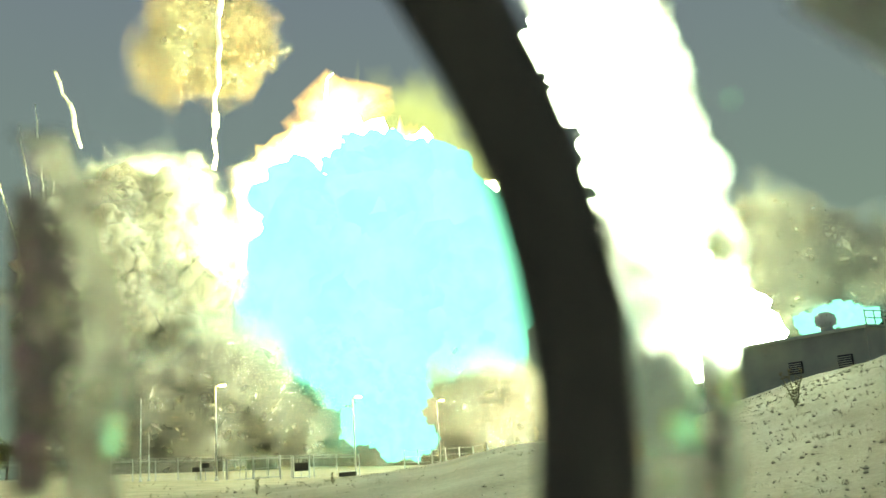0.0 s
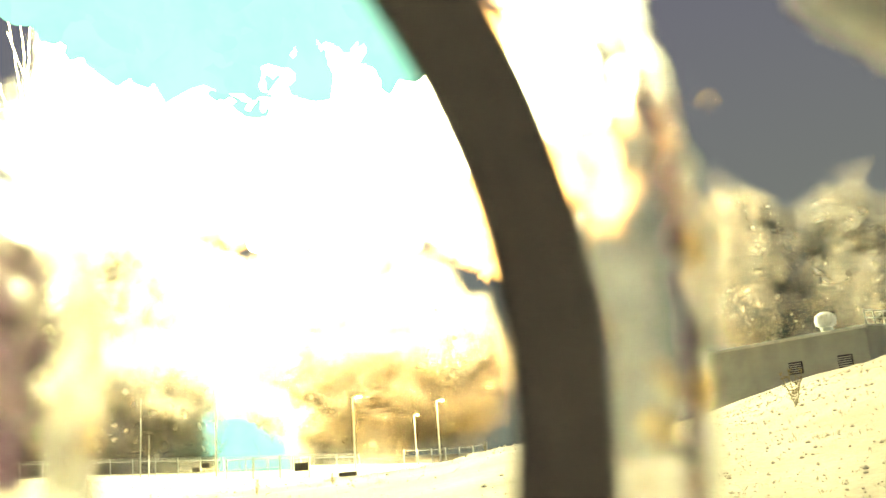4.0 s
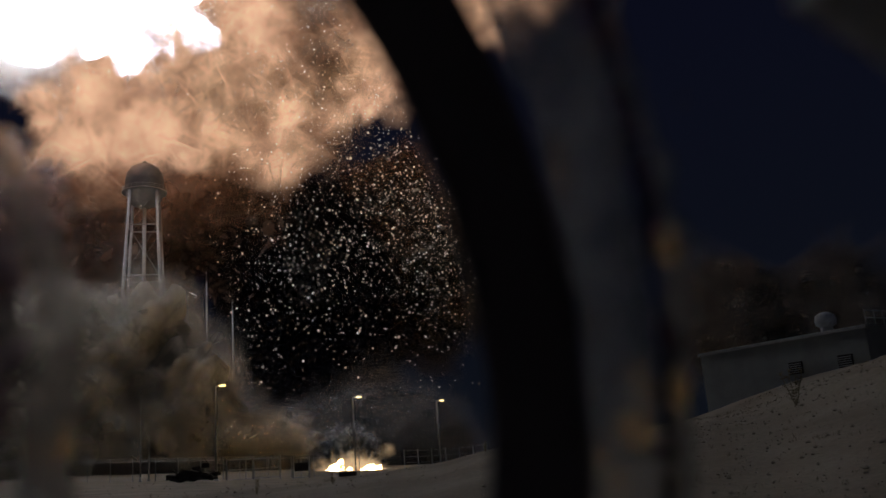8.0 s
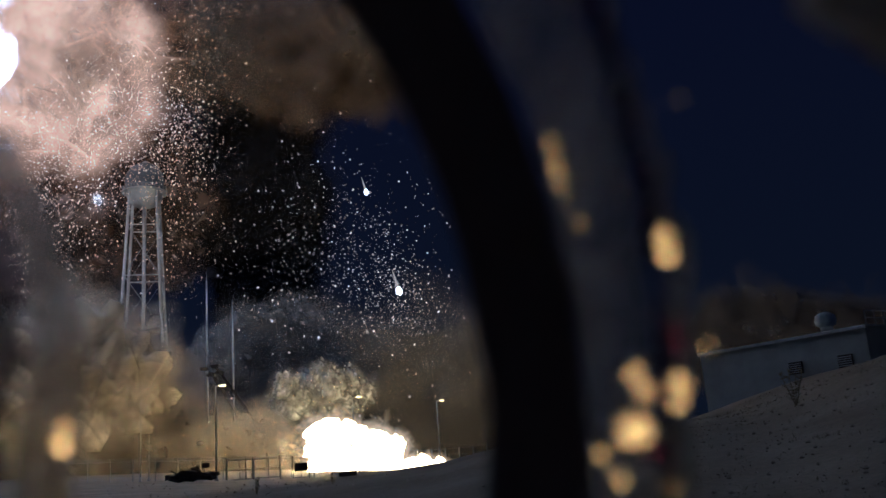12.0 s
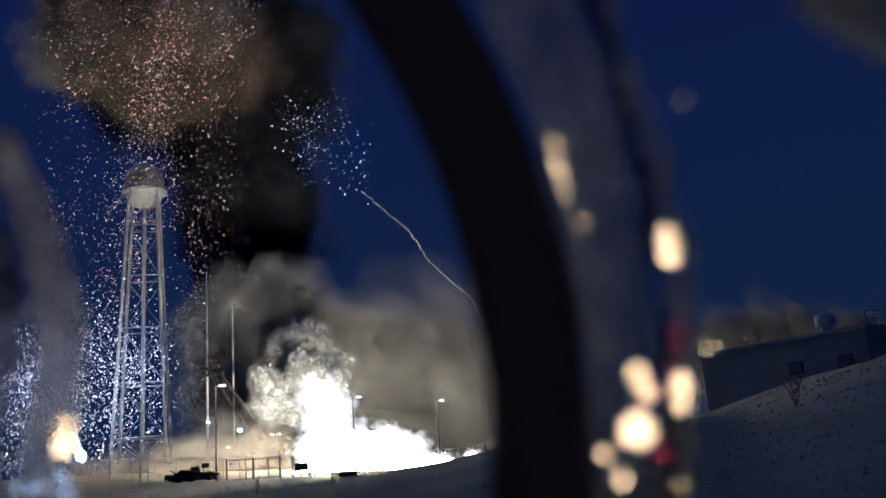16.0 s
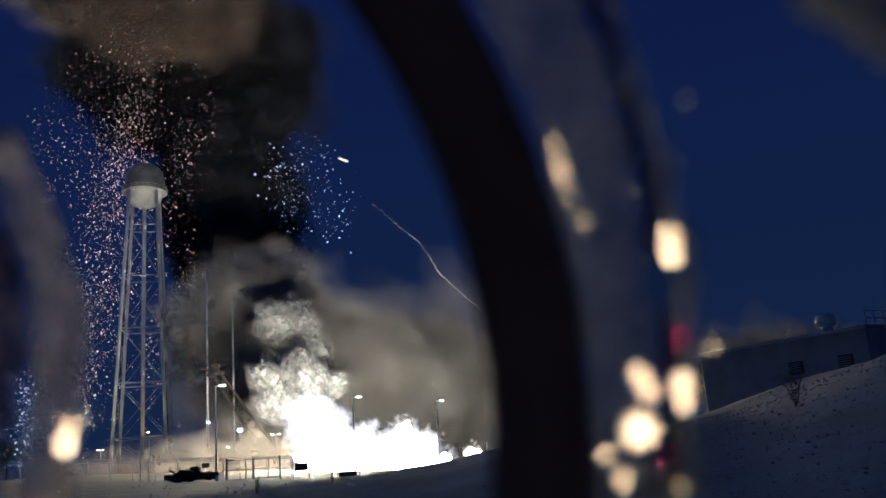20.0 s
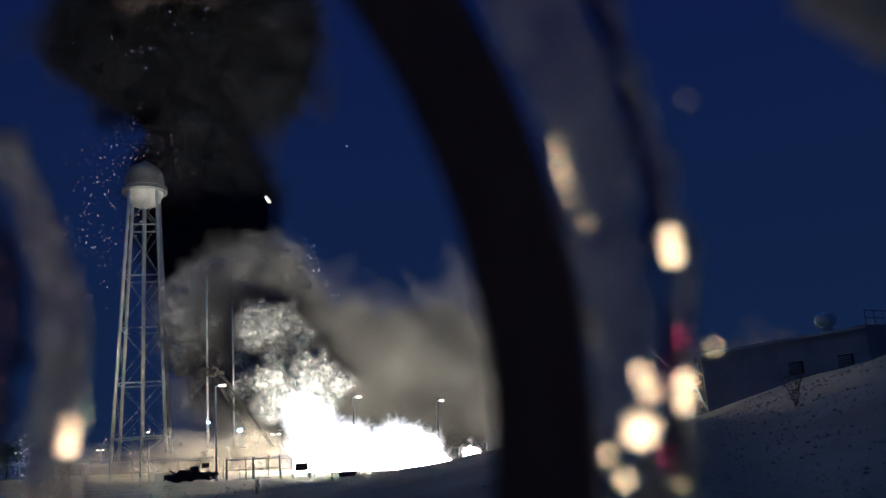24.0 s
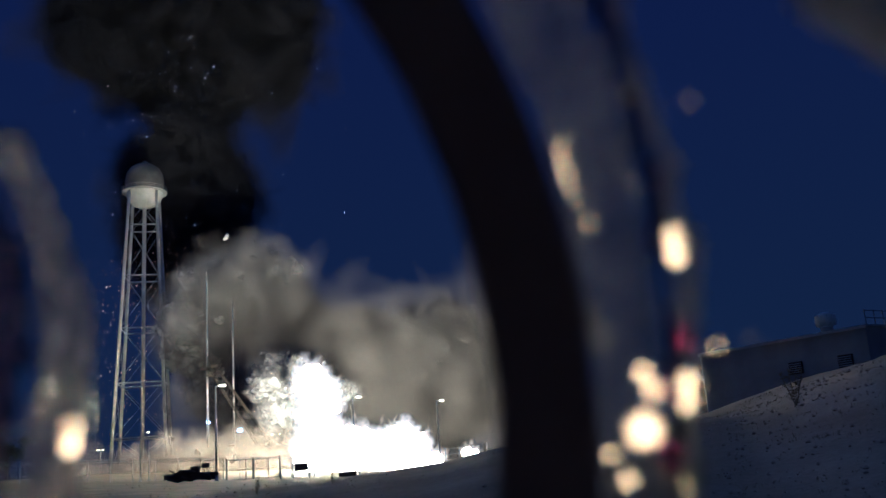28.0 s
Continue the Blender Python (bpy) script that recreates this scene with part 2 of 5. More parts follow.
def make_ground():
    bm = bmesh.new()
    xs = [-2500, -800, -300, -150] + [-100 + 5 * k for k in range(16)] + [-20 + 0.5 * k for k in range(110)] + [36, 40, 50, 70, 110, 200, 400, 1000, 2500]
    ys = [-2500, -500, -80, -20, -5] + [0.5 * k for k in range(100)] + [50 + 4 * k for k in range(20)] + [140, 170, 200, 240, 300, 400, 600, 1200, 2500, 4000]
    grid = [[bm.verts.new((x, y, height(x, y))) for x in xs] for y in ys]
    for a, b in zip(grid, grid[1:]):
        for k in range(len(xs) - 1):
            bm.faces.new((a[k], a[k + 1], b[k + 1], b[k]))
    tagged(part("ground", smooth(bm), SAND), "sandy ground with gravel and sparse dry grass, rising to a bank", "ground", kind="structure")


make_ground()


def make_ground_cover():
    rnd = random.Random(7)
    verts, faces = [], []
    for _ in range(2200):
        y = rnd.uniform(5, 36) if rnd.random() < 0.75 else rnd.uniform(36, 105)
        x = y * rnd.uniform(0.22, 0.58) if y < 36 and rnd.random() < 0.75 else y * rnd.uniform(-0.56, 0.1)
        r = rnd.choice((0.008, 0.012, 0.016, 0.022, 0.035)) * (1 + y / 40)
        c, b = Vector((x, y, height(x, y) + r * 0.2)), len(verts)
        for p in ((r, 0, 0), (0, r, 0), (-r, 0, 0), (0, -r, 0), (0, 0, r * 0.7), (0, 0, -r)):
            verts.append(tuple(c + Vector(p) * rnd.uniform(0.6, 1.4)))
        for f in ((0, 1, 4), (1, 2, 4), (2, 3, 4), (3, 0, 4), (1, 0, 5), (2, 1, 5), (3, 2, 5), (0, 3, 5)):
            faces.append(tuple(b + i for i in f))
    me = bpy.data.meshes.new("stones")
    me.from_pydata(verts, [], faces)
    me.materials.append(STONE)
    tagged(new("stones", me), "loose pale stones and clods on the sand", "stones", kind="stuff")
    verts, faces = [], []
    for _ in range(1000):
        if rnd.random() < 0.6:
            y = rnd.uniform(9, 36)
            x = y * rnd.uniform(0.2, 0.6)
        else:
            y = rnd.uniform(22, 36)
            x = y * rnd.uniform(-0.5, 0.2)
        tall = rnd.choice((0.02, 0.03, 0.04, 0.08)) * (1 + y / 60)
        g = height(x, y)
        for _ in range(7):
            a, lean = rnd.uniform(0, 6.28), rnd.uniform(0.2, 0.9) * tall
            w, o = 0.003 + 0.0001 * y, Vector((x + rnd.gauss(0, 0.06), y + rnd.gauss(0, 0.06), g - 0.02))
            b = len(verts)
            tip = o + Vector((math.cos(a) * lean, math.sin(a) * lean, tall * rnd.uniform(0.6, 1.2)))
            side = Vector((-math.sin(a), math.cos(a), 0)) * w
            verts += [tuple(o + side), tuple(o - side), tuple(o + Vector((math.cos(a), math.sin(a), 0)) * w), tuple(tip)]
            faces += [(b, b + 1, b + 3), (b + 1, b + 2, b + 3), (b + 2, b, b + 3)]
    me = bpy.data.meshes.new("grass")
    me.from_pydata(verts, [], faces)
    me.materials.append(STRAW)
    tagged(new("grass", me), "sparse dry grass on the sandy bank", "grass", kind="stuff")


def make_weed(x, y, tall, seed):
    rnd = random.Random(seed)
    weed = thing("weed", (x, y, height(x, y)), "tall dry weed growing on the sandy bank", "plant", "weeds")
    for k in range(4):
        a, lean = rnd.uniform(0, 6.28), rnd.uniform(0.1, 0.35) * tall
        tip = Vector((math.cos(a) * lean, math.sin(a) * lean, tall * rnd.uniform(0.6, 1.0)))
        stem = part("stem", rod(bmesh.new(), (0, 0, -0.03), tip, tall * 0.012, tall * 0.005, 5), STRAW, weed)
        leaves = bmesh.new()
        for i in range(16):
            p = tip * rnd.uniform(0.15, 1.0)
            q = p + Vector((rnd.uniform(-1, 1), rnd.uniform(-1, 1), rnd.uniform(0, 0.8))) * tall * 0.13
            rod(leaves, p, q, tall * 0.014, tall * 0.003, 4)
        tagged(part("leaves", leaves, STRAW, stem), kind="stuff")


STONE = solid("pale_stone", (0.30, 0.26, 0.19), (0.46, 0.41, 0.31), 3, 0.9)
STRAW = solid("dry_grass", (0.20, 0.175, 0.10), (0.34, 0.29, 0.18), 2, 0.9)
make_ground_cover()
for seed, (x, y, tall) in enumerate(((8.4, 21.5, 1.15), (2.5, 28, 0.55), (-3.9, 27, 0.5), (-6.0, 26, 0.6), (0.9, 29, 0.4), (12.2, 24, 0.35), (-9.5, 27, 0.4))):
    make_weed(x, y, tall, seed)


# ---- bunker on the bank ----
def make_bunker():
    a, b = Vector((22.33, 46.00, 6.50)), Vector((16.21, 56.00, 6.50))
    along = (b - a).to_2d()
    m = Matrix.Translation((a.x, a.y, 0)) @ Matrix.Rotation(math.atan2(along.y, along.x), 4, "Z")
    n = along.length
    top = 6.5
    bunker = thing("bunker", m, "long grey concrete bunker behind a sandy bank", "building")
    part("wall", box(bmesh.new(), (0, -6, 0.5), (n, 0, top), 0.05), CONCRETE, bunker)
    part("roof_slab", box(bmesh.new(), (-0.1, -6.1, top), (n + 0.1, 0.08, top + 0.14), 0.03), CONCRETE, bunker)
    part("drip_edge", box(bmesh.new(), (-0.12, 0.083, top - 0.05), (n + 0.12, 0.12, top + 0.10), 0.01), STEEL, bunker)
    for x in (1.0, 4.2):
        vent = part("wall_vent", box(bmesh.new(), (x, 0.004, 4.5), (x + 0.9, 0.10, 5.2), 0.02), CHARRED, bunker)
        for k in range(5):
            part("louvre", box(bmesh.new(), (x + 0.05, 0.10, 4.58 + 0.12 * k), (x + 0.85, 0.14, 4.62 + 0.12 * k)), STEEL, vent)
    rail = part("railing", rod(rod(bmesh.new(), (-0.05, -0.1, top + 0.9), (-0.05, -2.6, top + 0.9), 0.03), (-0.05, -0.1, top + 0.5), (-0.05, -2.6, top + 0.5), 0.03), STEEL, bunker)
    for k in range(4):
        part("post", rod(bmesh.new(), (-0.05, -0.1 - 0.83 * k, top - 0.1), (-0.05, -0.1 - 0.83 * k, top + 0.95), 0.03), STEEL, rail)
    ball = thing("roof_vent", m @ Matrix.Translation((2.9, -0.9, top + 0.14)), "round white turbine vent on the bunker roof", "roof vent")
    part("neck", lathe([(0.34, 0), (0.34, 0.3), (0.30, 0.34)], 20), STEEL, ball)
    part("cap", lathe([(0.30, 0.30), (0.52, 0.45), (0.60, 0.70), (0.52, 0.98), (0.30, 1.14), (0.02, 1.20)], 24), TANK, ball)
    for k in range(12):
        a2 = 2 * math.pi * k / 12
        part("fin", rod(bmesh.new(), (0.53 * math.cos(a2), 0.53 * math.sin(a2), 0.42), (0.53 * math.cos(a2 + 0.3), 0.53 * math.sin(a2 + 0.3), 1.0), 0.03), STEEL, ball)


make_bunker()


# ---- water tower ----
def make_water_tower():
    tower = thing("water_tower", (-88.6, 245.0, 0.3), "tall white steel water tower on four braced legs", "water tower")
    feet, heads, top, base_r, top_r = [], [], 84.6, 10.6, 5.3
    for k in range(4):
        a = radians(38 + 90 * k + 20)
        feet.append(Vector((base_r * math.cos(a), base_r * math.sin(a), 0)))
        heads.append(Vector((top_r * math.cos(a), top_r * math.sin(a), top)))
    for f, h in zip(feet, heads):
        part("leg", smooth(rod(bmesh.new(), f, h, 0.46, 0.42, 12)), TANK, tower)
        part("footing", lathe([(1.5, -0.2), (1.5, 0.5), (1.0, 0.9)], 12), CONCRETE, tower).location = f
    levels = (0.5, 11.8, 26.9, 42.5, 57.9, 73.3, top - 1)
    for lo, hi in zip(levels, levels[1:]):
        below, above = ([f.lerp(h, z / top) for f, h in zip(feet, heads)] for z in (lo, hi))
        for k in range(4):
            j = (k + 1) % 4
            if hi < top - 2:
                part("strut", smooth(rod(bmesh.new(), above[k], above[j], 0.18)), TANK, tower)
            part("brace_rod", rod(bmesh.new(), below[k], above[j], 0.06, None, 6), STEEL, tower)
            part("brace_rod", rod(bmesh.new(), below[j], above[k], 0.06, None, 6), STEEL, tower)
    part("riser_pipe", smooth(rod(bmesh.new(), (0, 0, 0), (0, 0, 79.8), 0.55, None, 14)), TANK, tower)
    part("tank_bowl", lathe([(0.1, 79.5), (1.8, 79.7), (3.4, 80.4), (4.6, 81.7), (5.2, 83.2), (5.45, 84.3), (5.5, 84.9)], 40), TANK, tower, "cream-white bowl")
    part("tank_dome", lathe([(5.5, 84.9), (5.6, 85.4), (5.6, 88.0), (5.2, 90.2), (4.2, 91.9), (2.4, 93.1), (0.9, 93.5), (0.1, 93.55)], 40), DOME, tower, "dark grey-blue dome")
    walkway = part("walkway", lathe([(5.5, 84.2), (6.5, 84.2), (6.5, 84.5), (5.5, 84.5)], 40), TANK, tower)
    for k in range(24):
        a = 2 * math.pi * k / 24
        p = Vector((6.45 * math.cos(a), 6.45 * math.sin(a), 84.5))
        q = Vector((6.45 * math.cos(a + math.pi / 12), 6.45 * math.sin(a + math.pi / 12), 84.5))
        bm = rod(bmesh.new(), p, p + Vector((0, 0, 1.1)), 0.05, None, 6)
        for z in (0.55, 1.1):
            rod(bm, p + Vector((0, 0, z)), q + Vector((0, 0, z)), 0.05, None, 6)
        part("railing_bay", bm, STEEL, walkway)
    part("vent", lathe([(0.5, 93.4), (0.5, 94.0), (0.8, 94.1), (0.1, 94.5)], 12), STEEL, tower)
    ladder = bmesh.new()
    for x in (-0.25, 0.25):
        rod(ladder, (x + 5.4, 0.8, 85), (x + 1.0, 0.8, 93.6), 0.05, None, 6)
    part("roof_ladder", ladder, STEEL, tower)


make_water_tower()


# ---- lamp posts and masts ----
def make_post(base, top, r, head, name="street_lamp", label="slim steel lamp post with a lit head", arms=1):
    base, top = Vector(base), Vector(top)
    foot = Vector((base.x, base.y, height(base.x, base.y)))
    h = top.z - foot.z
    post = thing(name, foot, label, "lamp post" if head else "mast", "lamp posts" if head else "")
    part("pole", smooth(rod(bmesh.new(), (0, 0, -0.3), (0, 0, h), r, r * 0.6, 10)), STEEL, post)
    part("base_plate", lathe([(r * 2.6, -0.1), (r * 2.6, 0.08), (r * 1.6, 0.16), (r * 1.1, 0.5)], 12), STEEL, post)
    for side in ((1,), (-1, 1))[arms - 1] if head else ():
        part("arm", smooth(rod(bmesh.new(), (0, 0, h - 0.1), (side * 0.55, 0, h + 0.06), r * 0.5, None, 8)), STEEL, post)
        hood = part("lamp_head", box(bmesh.new(), (side * 0.85 - 0.4, -0.2, h + 0.05), (side * 0.85 + 0.4, 0.2, h + 0.2), 0.04), STEEL, post)
        part("lens", box(bmesh.new(), (side * 0.85 - 0.33, -0.21, h - 0.05), (side * 0.85 + 0.33, 0.17, h + 0.047), 0.03), head, hood, "glowing lens")
    if not head:
        part("air_terminal", smooth(rod(bmesh.new(), (0, 0, h), (0, 0, h + 2.5), r * 0.25, 0.03, 8)), STEEL, post)


make_post((-29.87, 108.00, 0.47), (-29.96, 108.00, 11.91), 0.13, LAMP_WARM)
make_post((-14.70, 125.00, 0.03), (-14.92, 125.00, 10.46), 0.12, LAMP_WARM)
make_post((-2.91, 140.00, 0.18), (-2.85, 140.00, 9.96), 0.12, LAMP_WARM)
make_post((-40.73, 112.00, 0.79), (-41.03, 112.00, 8.89), 0.09, None, "camera_pole", "thin steel pole beside the fence")
make_post((-11.42, 240.00, 2.71), (-11.08, 240.00, 12.60), 0.12, LAMP_WARM)
make_post((-40.70, 115.00, 0.69), (-40.96, 115.00, 4.24), 0.10, None, "camera_pole", "short steel pole beside the fence")
for spot in ((-103.72, 290.00, 15.81), (-139.07, 290.00, 18.78), (-144.88, 300.00, 15.04), (-122.88, 300.00, 11.53), (-92.73, 290.00, 9.29), (-44.03, 212.00, 9.22)):
    make_post(spot, spot, 0.12, LAMP_WARM, "street_lamp", "distant lamp post with two lit heads", 2)
make_post((-58.07, 203.00, 4.79), (-60.75, 203.00, 46.56), 0.26, None, "lightning_mast", "tall thin dark lightning mast")
make_post((-52.13, 204.00, 5.63), (-52.28, 204.00, 39.10), 0.22, None, "lightning_mast", "tall thin dark lightning mast")


def make_floodlight(p, size, material, label):
    p = Vector(p)
    g = height(p.x, p.y)
    lamp = thing("floodlight", (p.x, p.y, g), label, "floodlight", "floodlights")
    part("pole", smooth(rod(bmesh.new(), (0, 0, -0.2), (0, 0, p.z - g), 0.10, 0.07, 8)), STEEL, lamp)
    part("housing", box(bmesh.new(), (-size, 0, p.z - g - size * 0.6), (size, size, p.z - g + size * 0.6), 0.05), STEEL, lamp)
    part("lens", box(bmesh.new(), (-size * 0.9, -0.05, p.z - g - size * 0.5), (size * 0.9, -0.004, p.z - g + size * 0.5), 0.02), material, lamp, "glowing lens")


make_floodlight((-60.00, 210.00, 13.17), 0.45, LAMP_COOL, "cool white floodlight on a pole")
make_floodlight((-52.35, 210.00, 10.72), 0.65, LAMP_COOL, "large blue-white floodlight on a pole")
make_floodlight((-55.14, 210.00, 6.92), 0.40, LAMP_WARM, "small warm floodlight near the ground")


# ---- fence along the pad ----
def make_fence():
    y = 112.0
    fence = thing("fence", (-40, y, height(-40, y)), "chain-link security fence with steel posts and rails", "fence")
    xs = [-62 + 2.9 * k for k in range(18)]
    o = fence.location
    feet = [Vector((x, y, height(x, y))) - o for x in xs]
    for a in feet:
        part("post", rod(bmesh.new(), a - Vector((0, 0, 0.2)), a + Vector((0, 0, 2.5)), 0.05, None, 8), STEEL, fence)
        part("barb_arm", rod(bmesh.new(), a + Vector((0, 0, 2.5)), a + Vector((0, -0.3, 2.85)), 0.03, None, 6), STEEL, fence)
    for a, b in zip(feet, feet[1:]):
        part("rail", rod(bmesh.new(), a + Vector((0, 0, 2.45)), b + Vector((0, 0, 2.45)), 0.035, None, 6), STEEL, fence)
        mesh = bmesh.new()
        for k in range(-8, 12):
            u0, u1 = k / 12, k / 12 + 0.6
            for p, q in (((u0, 0), (u1, 1)), ((u1, 0), (u0, 1))):
                (pu, pv), (qu, qv) = p, q
                if pu != qu:
                    lo, hi = max(0, min(pu, qu)), min(1, max(pu, qu))
                    if hi > lo:
                        at = lambda u: a.lerp(b, u) + Vector((0, 0.02, 0.05 + 2.35 * (pv + (qv - pv) * (u - pu) / (qu - pu))))
                        rod(mesh, at(lo), at(hi), 0.008, None, 3)
        tagged(part("chain_link", mesh, STEEL, fence), kind="stuff")
        for k in range(3):
            part("barbed_wire", rod(bmesh.new(), a + Vector((0, -0.1 * k - 0.08, 2.58 + 0.12 * k)), b + Vector((0, -0.1 * k - 0.08, 2.58 + 0.12 * k)), 0.012, None, 4), STEEL, fence)


make_fence()


def make_gate(x0, x1, leaves, sign):
    y = 109.0
    g = height((x0 + x1) / 2, y)
    gate = thing("gate", (x0, y, g), "steel tube vehicle gate in the fence" if leaves > 1 else "steel tube walk gate with a dark sign", "gate")
    w = (x1 - x0) / leaves
    for k in range(leaves + 1):
        part("gate_post", rod(bmesh.new(), (k * w, 0, -0.3), (k * w, 0, 2.75), 0.08, None, 10), STEEL, gate)
    for k in range(leaves):
        leaf = part("leaf", rod(rod(rod(bmesh.new(), (k * w + 0.1, 0, 0.15), (k * w + w - 0.1, 0, 0.15), 0.04), (k * w + 0.1, 0, 2.5), (k * w + w - 0.1, 0, 2.5), 0.04), (k * w + 0.1, 0, 1.3), (k * w + w - 0.1, 0, 1.3), 0.04), STEEL, gate)
        for u in (0.03, 0.5, 0.97):
            part("upright", rod(bmesh.new(), (k * w + u * w, 0.0, 0.15), (k * w + u * w, 0.0, 2.5), 0.035), STEEL, leaf)
    if sign:
        part("sign", box(bmesh.new(), (0.2, -0.12, 0.9), (w - 0.1, -0.08, 1.9), 0.02), CHARRED, gate, "dark warning sign")


make_gate(-28.9, -22.2, 2, False)
make_gate(-20.6, -18.6, 1, True)


def make_far_fence():
    y = 152.0
    fence = thing("fence", (-8, y, height(-8, y)), "run of steel fence posts beyond the lamp post", "fence")
    o = fence.location
    feet = [Vector((x, y, height(x, y))) - o for x in (-9.4, -7.0, -4.6, -2.2, 0.2, 2.6, 5.0)]
    for a in feet:
        part("post", rod(bmesh.new(), a - Vector((0, 0, 0.3)), a + Vector((0, 0, 3.4)), 0.06, None, 8), STEEL, fence)
    for a, b in zip(feet, feet[1:]):
        for z in (1.2, 2.2, 3.2):
            part("wire", rod(bmesh.new(), a + Vector((0, 0, z)), b + Vector((0, 0, z)), 0.015, None, 4), STEEL, fence)


make_far_fence()


def make_box(x, y, w, h, label):
    unit = thing("utility_box", (x, y, height(x, y)), label, "utility box", "utility boxes")
    part("cabinet", box(bmesh.new(), (-w, -0.5, -0.2), (w, 0.5, h), 0.05), CHARRED, unit)
    part("lid", box(bmesh.new(), (-w - 0.06, -0.56, h + 0.003), (w + 0.06, 0.56, h + 0.08), 0.03), STEEL, unit)


make_box(-14.2, 112, 1.1, 0.6, "low dark utility box on the sand")
make_box(-2.2, 130, 1.0, 0.7, "low dark utility box beside the fence")


def make_sign(x, y, tall, label):
    sign = thing("sign_post", (x, y, height(x, y)), label, "sign", "signs")
    part("post", rod(bmesh.new(), (0, 0, -0.2), (0, 0, tall), 0.04, None, 8), STEEL, sign)
    part("plate", box(bmesh.new(), (-0.45, -0.06, tall - 0.55), (0.45, -0.042, tall), 0.008), CHARRED, sign)


make_sign(-33.0, 110, 1.6, "small dark sign on a short post")
make_sign(-31.2, 108, 2.1, "dark rectangular sign on a thin post")


def make_tree(x, y, tall, seed):
    """A ragged coastal tree: trunk, limbs and a crown of leaf clumps."""
    rnd = random.Random(seed)
    tree = thing("tree", (x, y, height(x, y)), "dark ragged tree beyond the fence", "tree", "trees")
    part("trunk", smooth(rod(bmesh.new(), (0, 0, -0.3), (0.3, 0, tall * 0.55), tall * 0.03, tall * 0.016, 8)), BARK, tree)
    verts, faces = [], []
    for _ in range(11):
        a = rnd.uniform(0, 6.28)
        root = Vector((0.2, 0, tall * rnd.uniform(0.25, 0.55)))
        tip = root + Vector((math.cos(a), math.sin(a), rnd.uniform(0.4, 1.4))).normalized() * tall * rnd.uniform(0.2, 0.42)
        part("limb", rod(bmesh.new(), root, tip, tall * 0.012, tall * 0.004, 6), BARK, tree)
        for _ in range(170):
            c = tip + Vector((rnd.gauss(0, 1), rnd.gauss(0, 1), rnd.gauss(0, 0.8))) * tall * 0.075
            d = Vector((rnd.uniform(-1, 1), rnd.uniform(-1, 1), rnd.uniform(-1, 1))).normalized() * tall * 0.022
            e = d.orthogonal().normalized() * tall * 0.011
            b = len(verts)
            verts += [tuple(c + d), tuple(c + e), tuple(c - d), tuple(c - e)]
            faces.append((b, b + 1, b + 2, b + 3))
    me = bpy.data.meshes.new("leaves")
    me.from_pydata(verts, [], faces)
    me.materials.append(LEAF)
    crown = tagged(new("leaves", me), kind="stuff")
    crown.parent = tree


BARK = solid("bark", (0.06, 0.05, 0.04), (0.13, 0.11, 0.09), 4, 0.9)
LEAF = solid("dark_leaves", (0.04, 0.055, 0.025), (0.09, 0.10, 0.045), 0.5, 0.8)
for seed, (x, y, tall) in enumerate(((-150, 290, 17), (-158, 296, 14), (-140, 300, 12), (-166, 288, 19))):
    make_tree(x, y, tall, 90 + seed)


# ---- launch tower arm ----
def make_strongback():
    a, b = Vector((-45.40, 202.00, 7.95)), Vector((-56.27, 202.00, 24.84))
    arm = thing("strongback", (a.x, a.y, 0), "dark lattice erector arm leaning beside the pad", "gantry")
    o = Vector((a.x, a.y, 0))
    d = (b - a).normalized()
    side, n = Vector((d.z, 0, -d.x)) * 1.4, Vector((0, 1.4, 0))
    corners = [side + n, side - n, -side - n, -side + n]
    for c in corners:
        part("chord", rod(bmesh.new(), a + c - o - d * 3, b + c * 0.6 - o, 0.16, None, 6), CHARRED, arm)
    steps = 9
    for k in range(steps):
        p, q = a.lerp(b, k / steps) - o, a.lerp(b, (k + 1) / steps) - o
        f = 1 - 0.4 * k / steps
        for i in range(4):
            part("lacing", rod(bmesh.new(), p + corners[i] * f, q + corners[(i + 1) % 4] * f, 0.09, None, 5), CHARRED, arm)
    top = b - o
    for k, (dx, dz) in enumerate(((-2.2, 0.4), (0.4, 0.8), (1.5, -0.8), (-0.6, -1.2))):
        part("service_platform", box(bmesh.new(), top + Vector((dx - 0.9, -0.8, dz - 0.35)), top + Vector((dx + 0.9, 0.8, dz + 0.35)), 0.08), CHARRED, arm)
    part("umbilical_arm", rod(bmesh.new(), top, top + Vector((-2.5, 0, 5.5)), 0.14, 0.05, 6), CHARRED, arm)
    part("pivot_base", box(bmesh.new(), (-3, -2, -1), (3, 2, 3.5), 0.2), CONCRETE, arm)


make_strongback()


# ---- debris ----
def ragged(lo, hi, seed):
    """A torn slab of hull."""
    bm = box(bmesh.new(), lo, hi)
    bmesh.ops.subdivide_edges(bm, edges=bm.edges, cuts=5, use_grid_fill=True)
    size = (Vector(hi) - Vector(lo)).length
    for v in bm.verts:
        v.co += noise.noise_vector(v.co * (4.0 / size) + Vector((seed, 0, 0))) * size * 0.12 + noise.noise_vector(v.co * (14.0 / size) + Vector((0, seed, 0))) * size * 0.05
    return bm


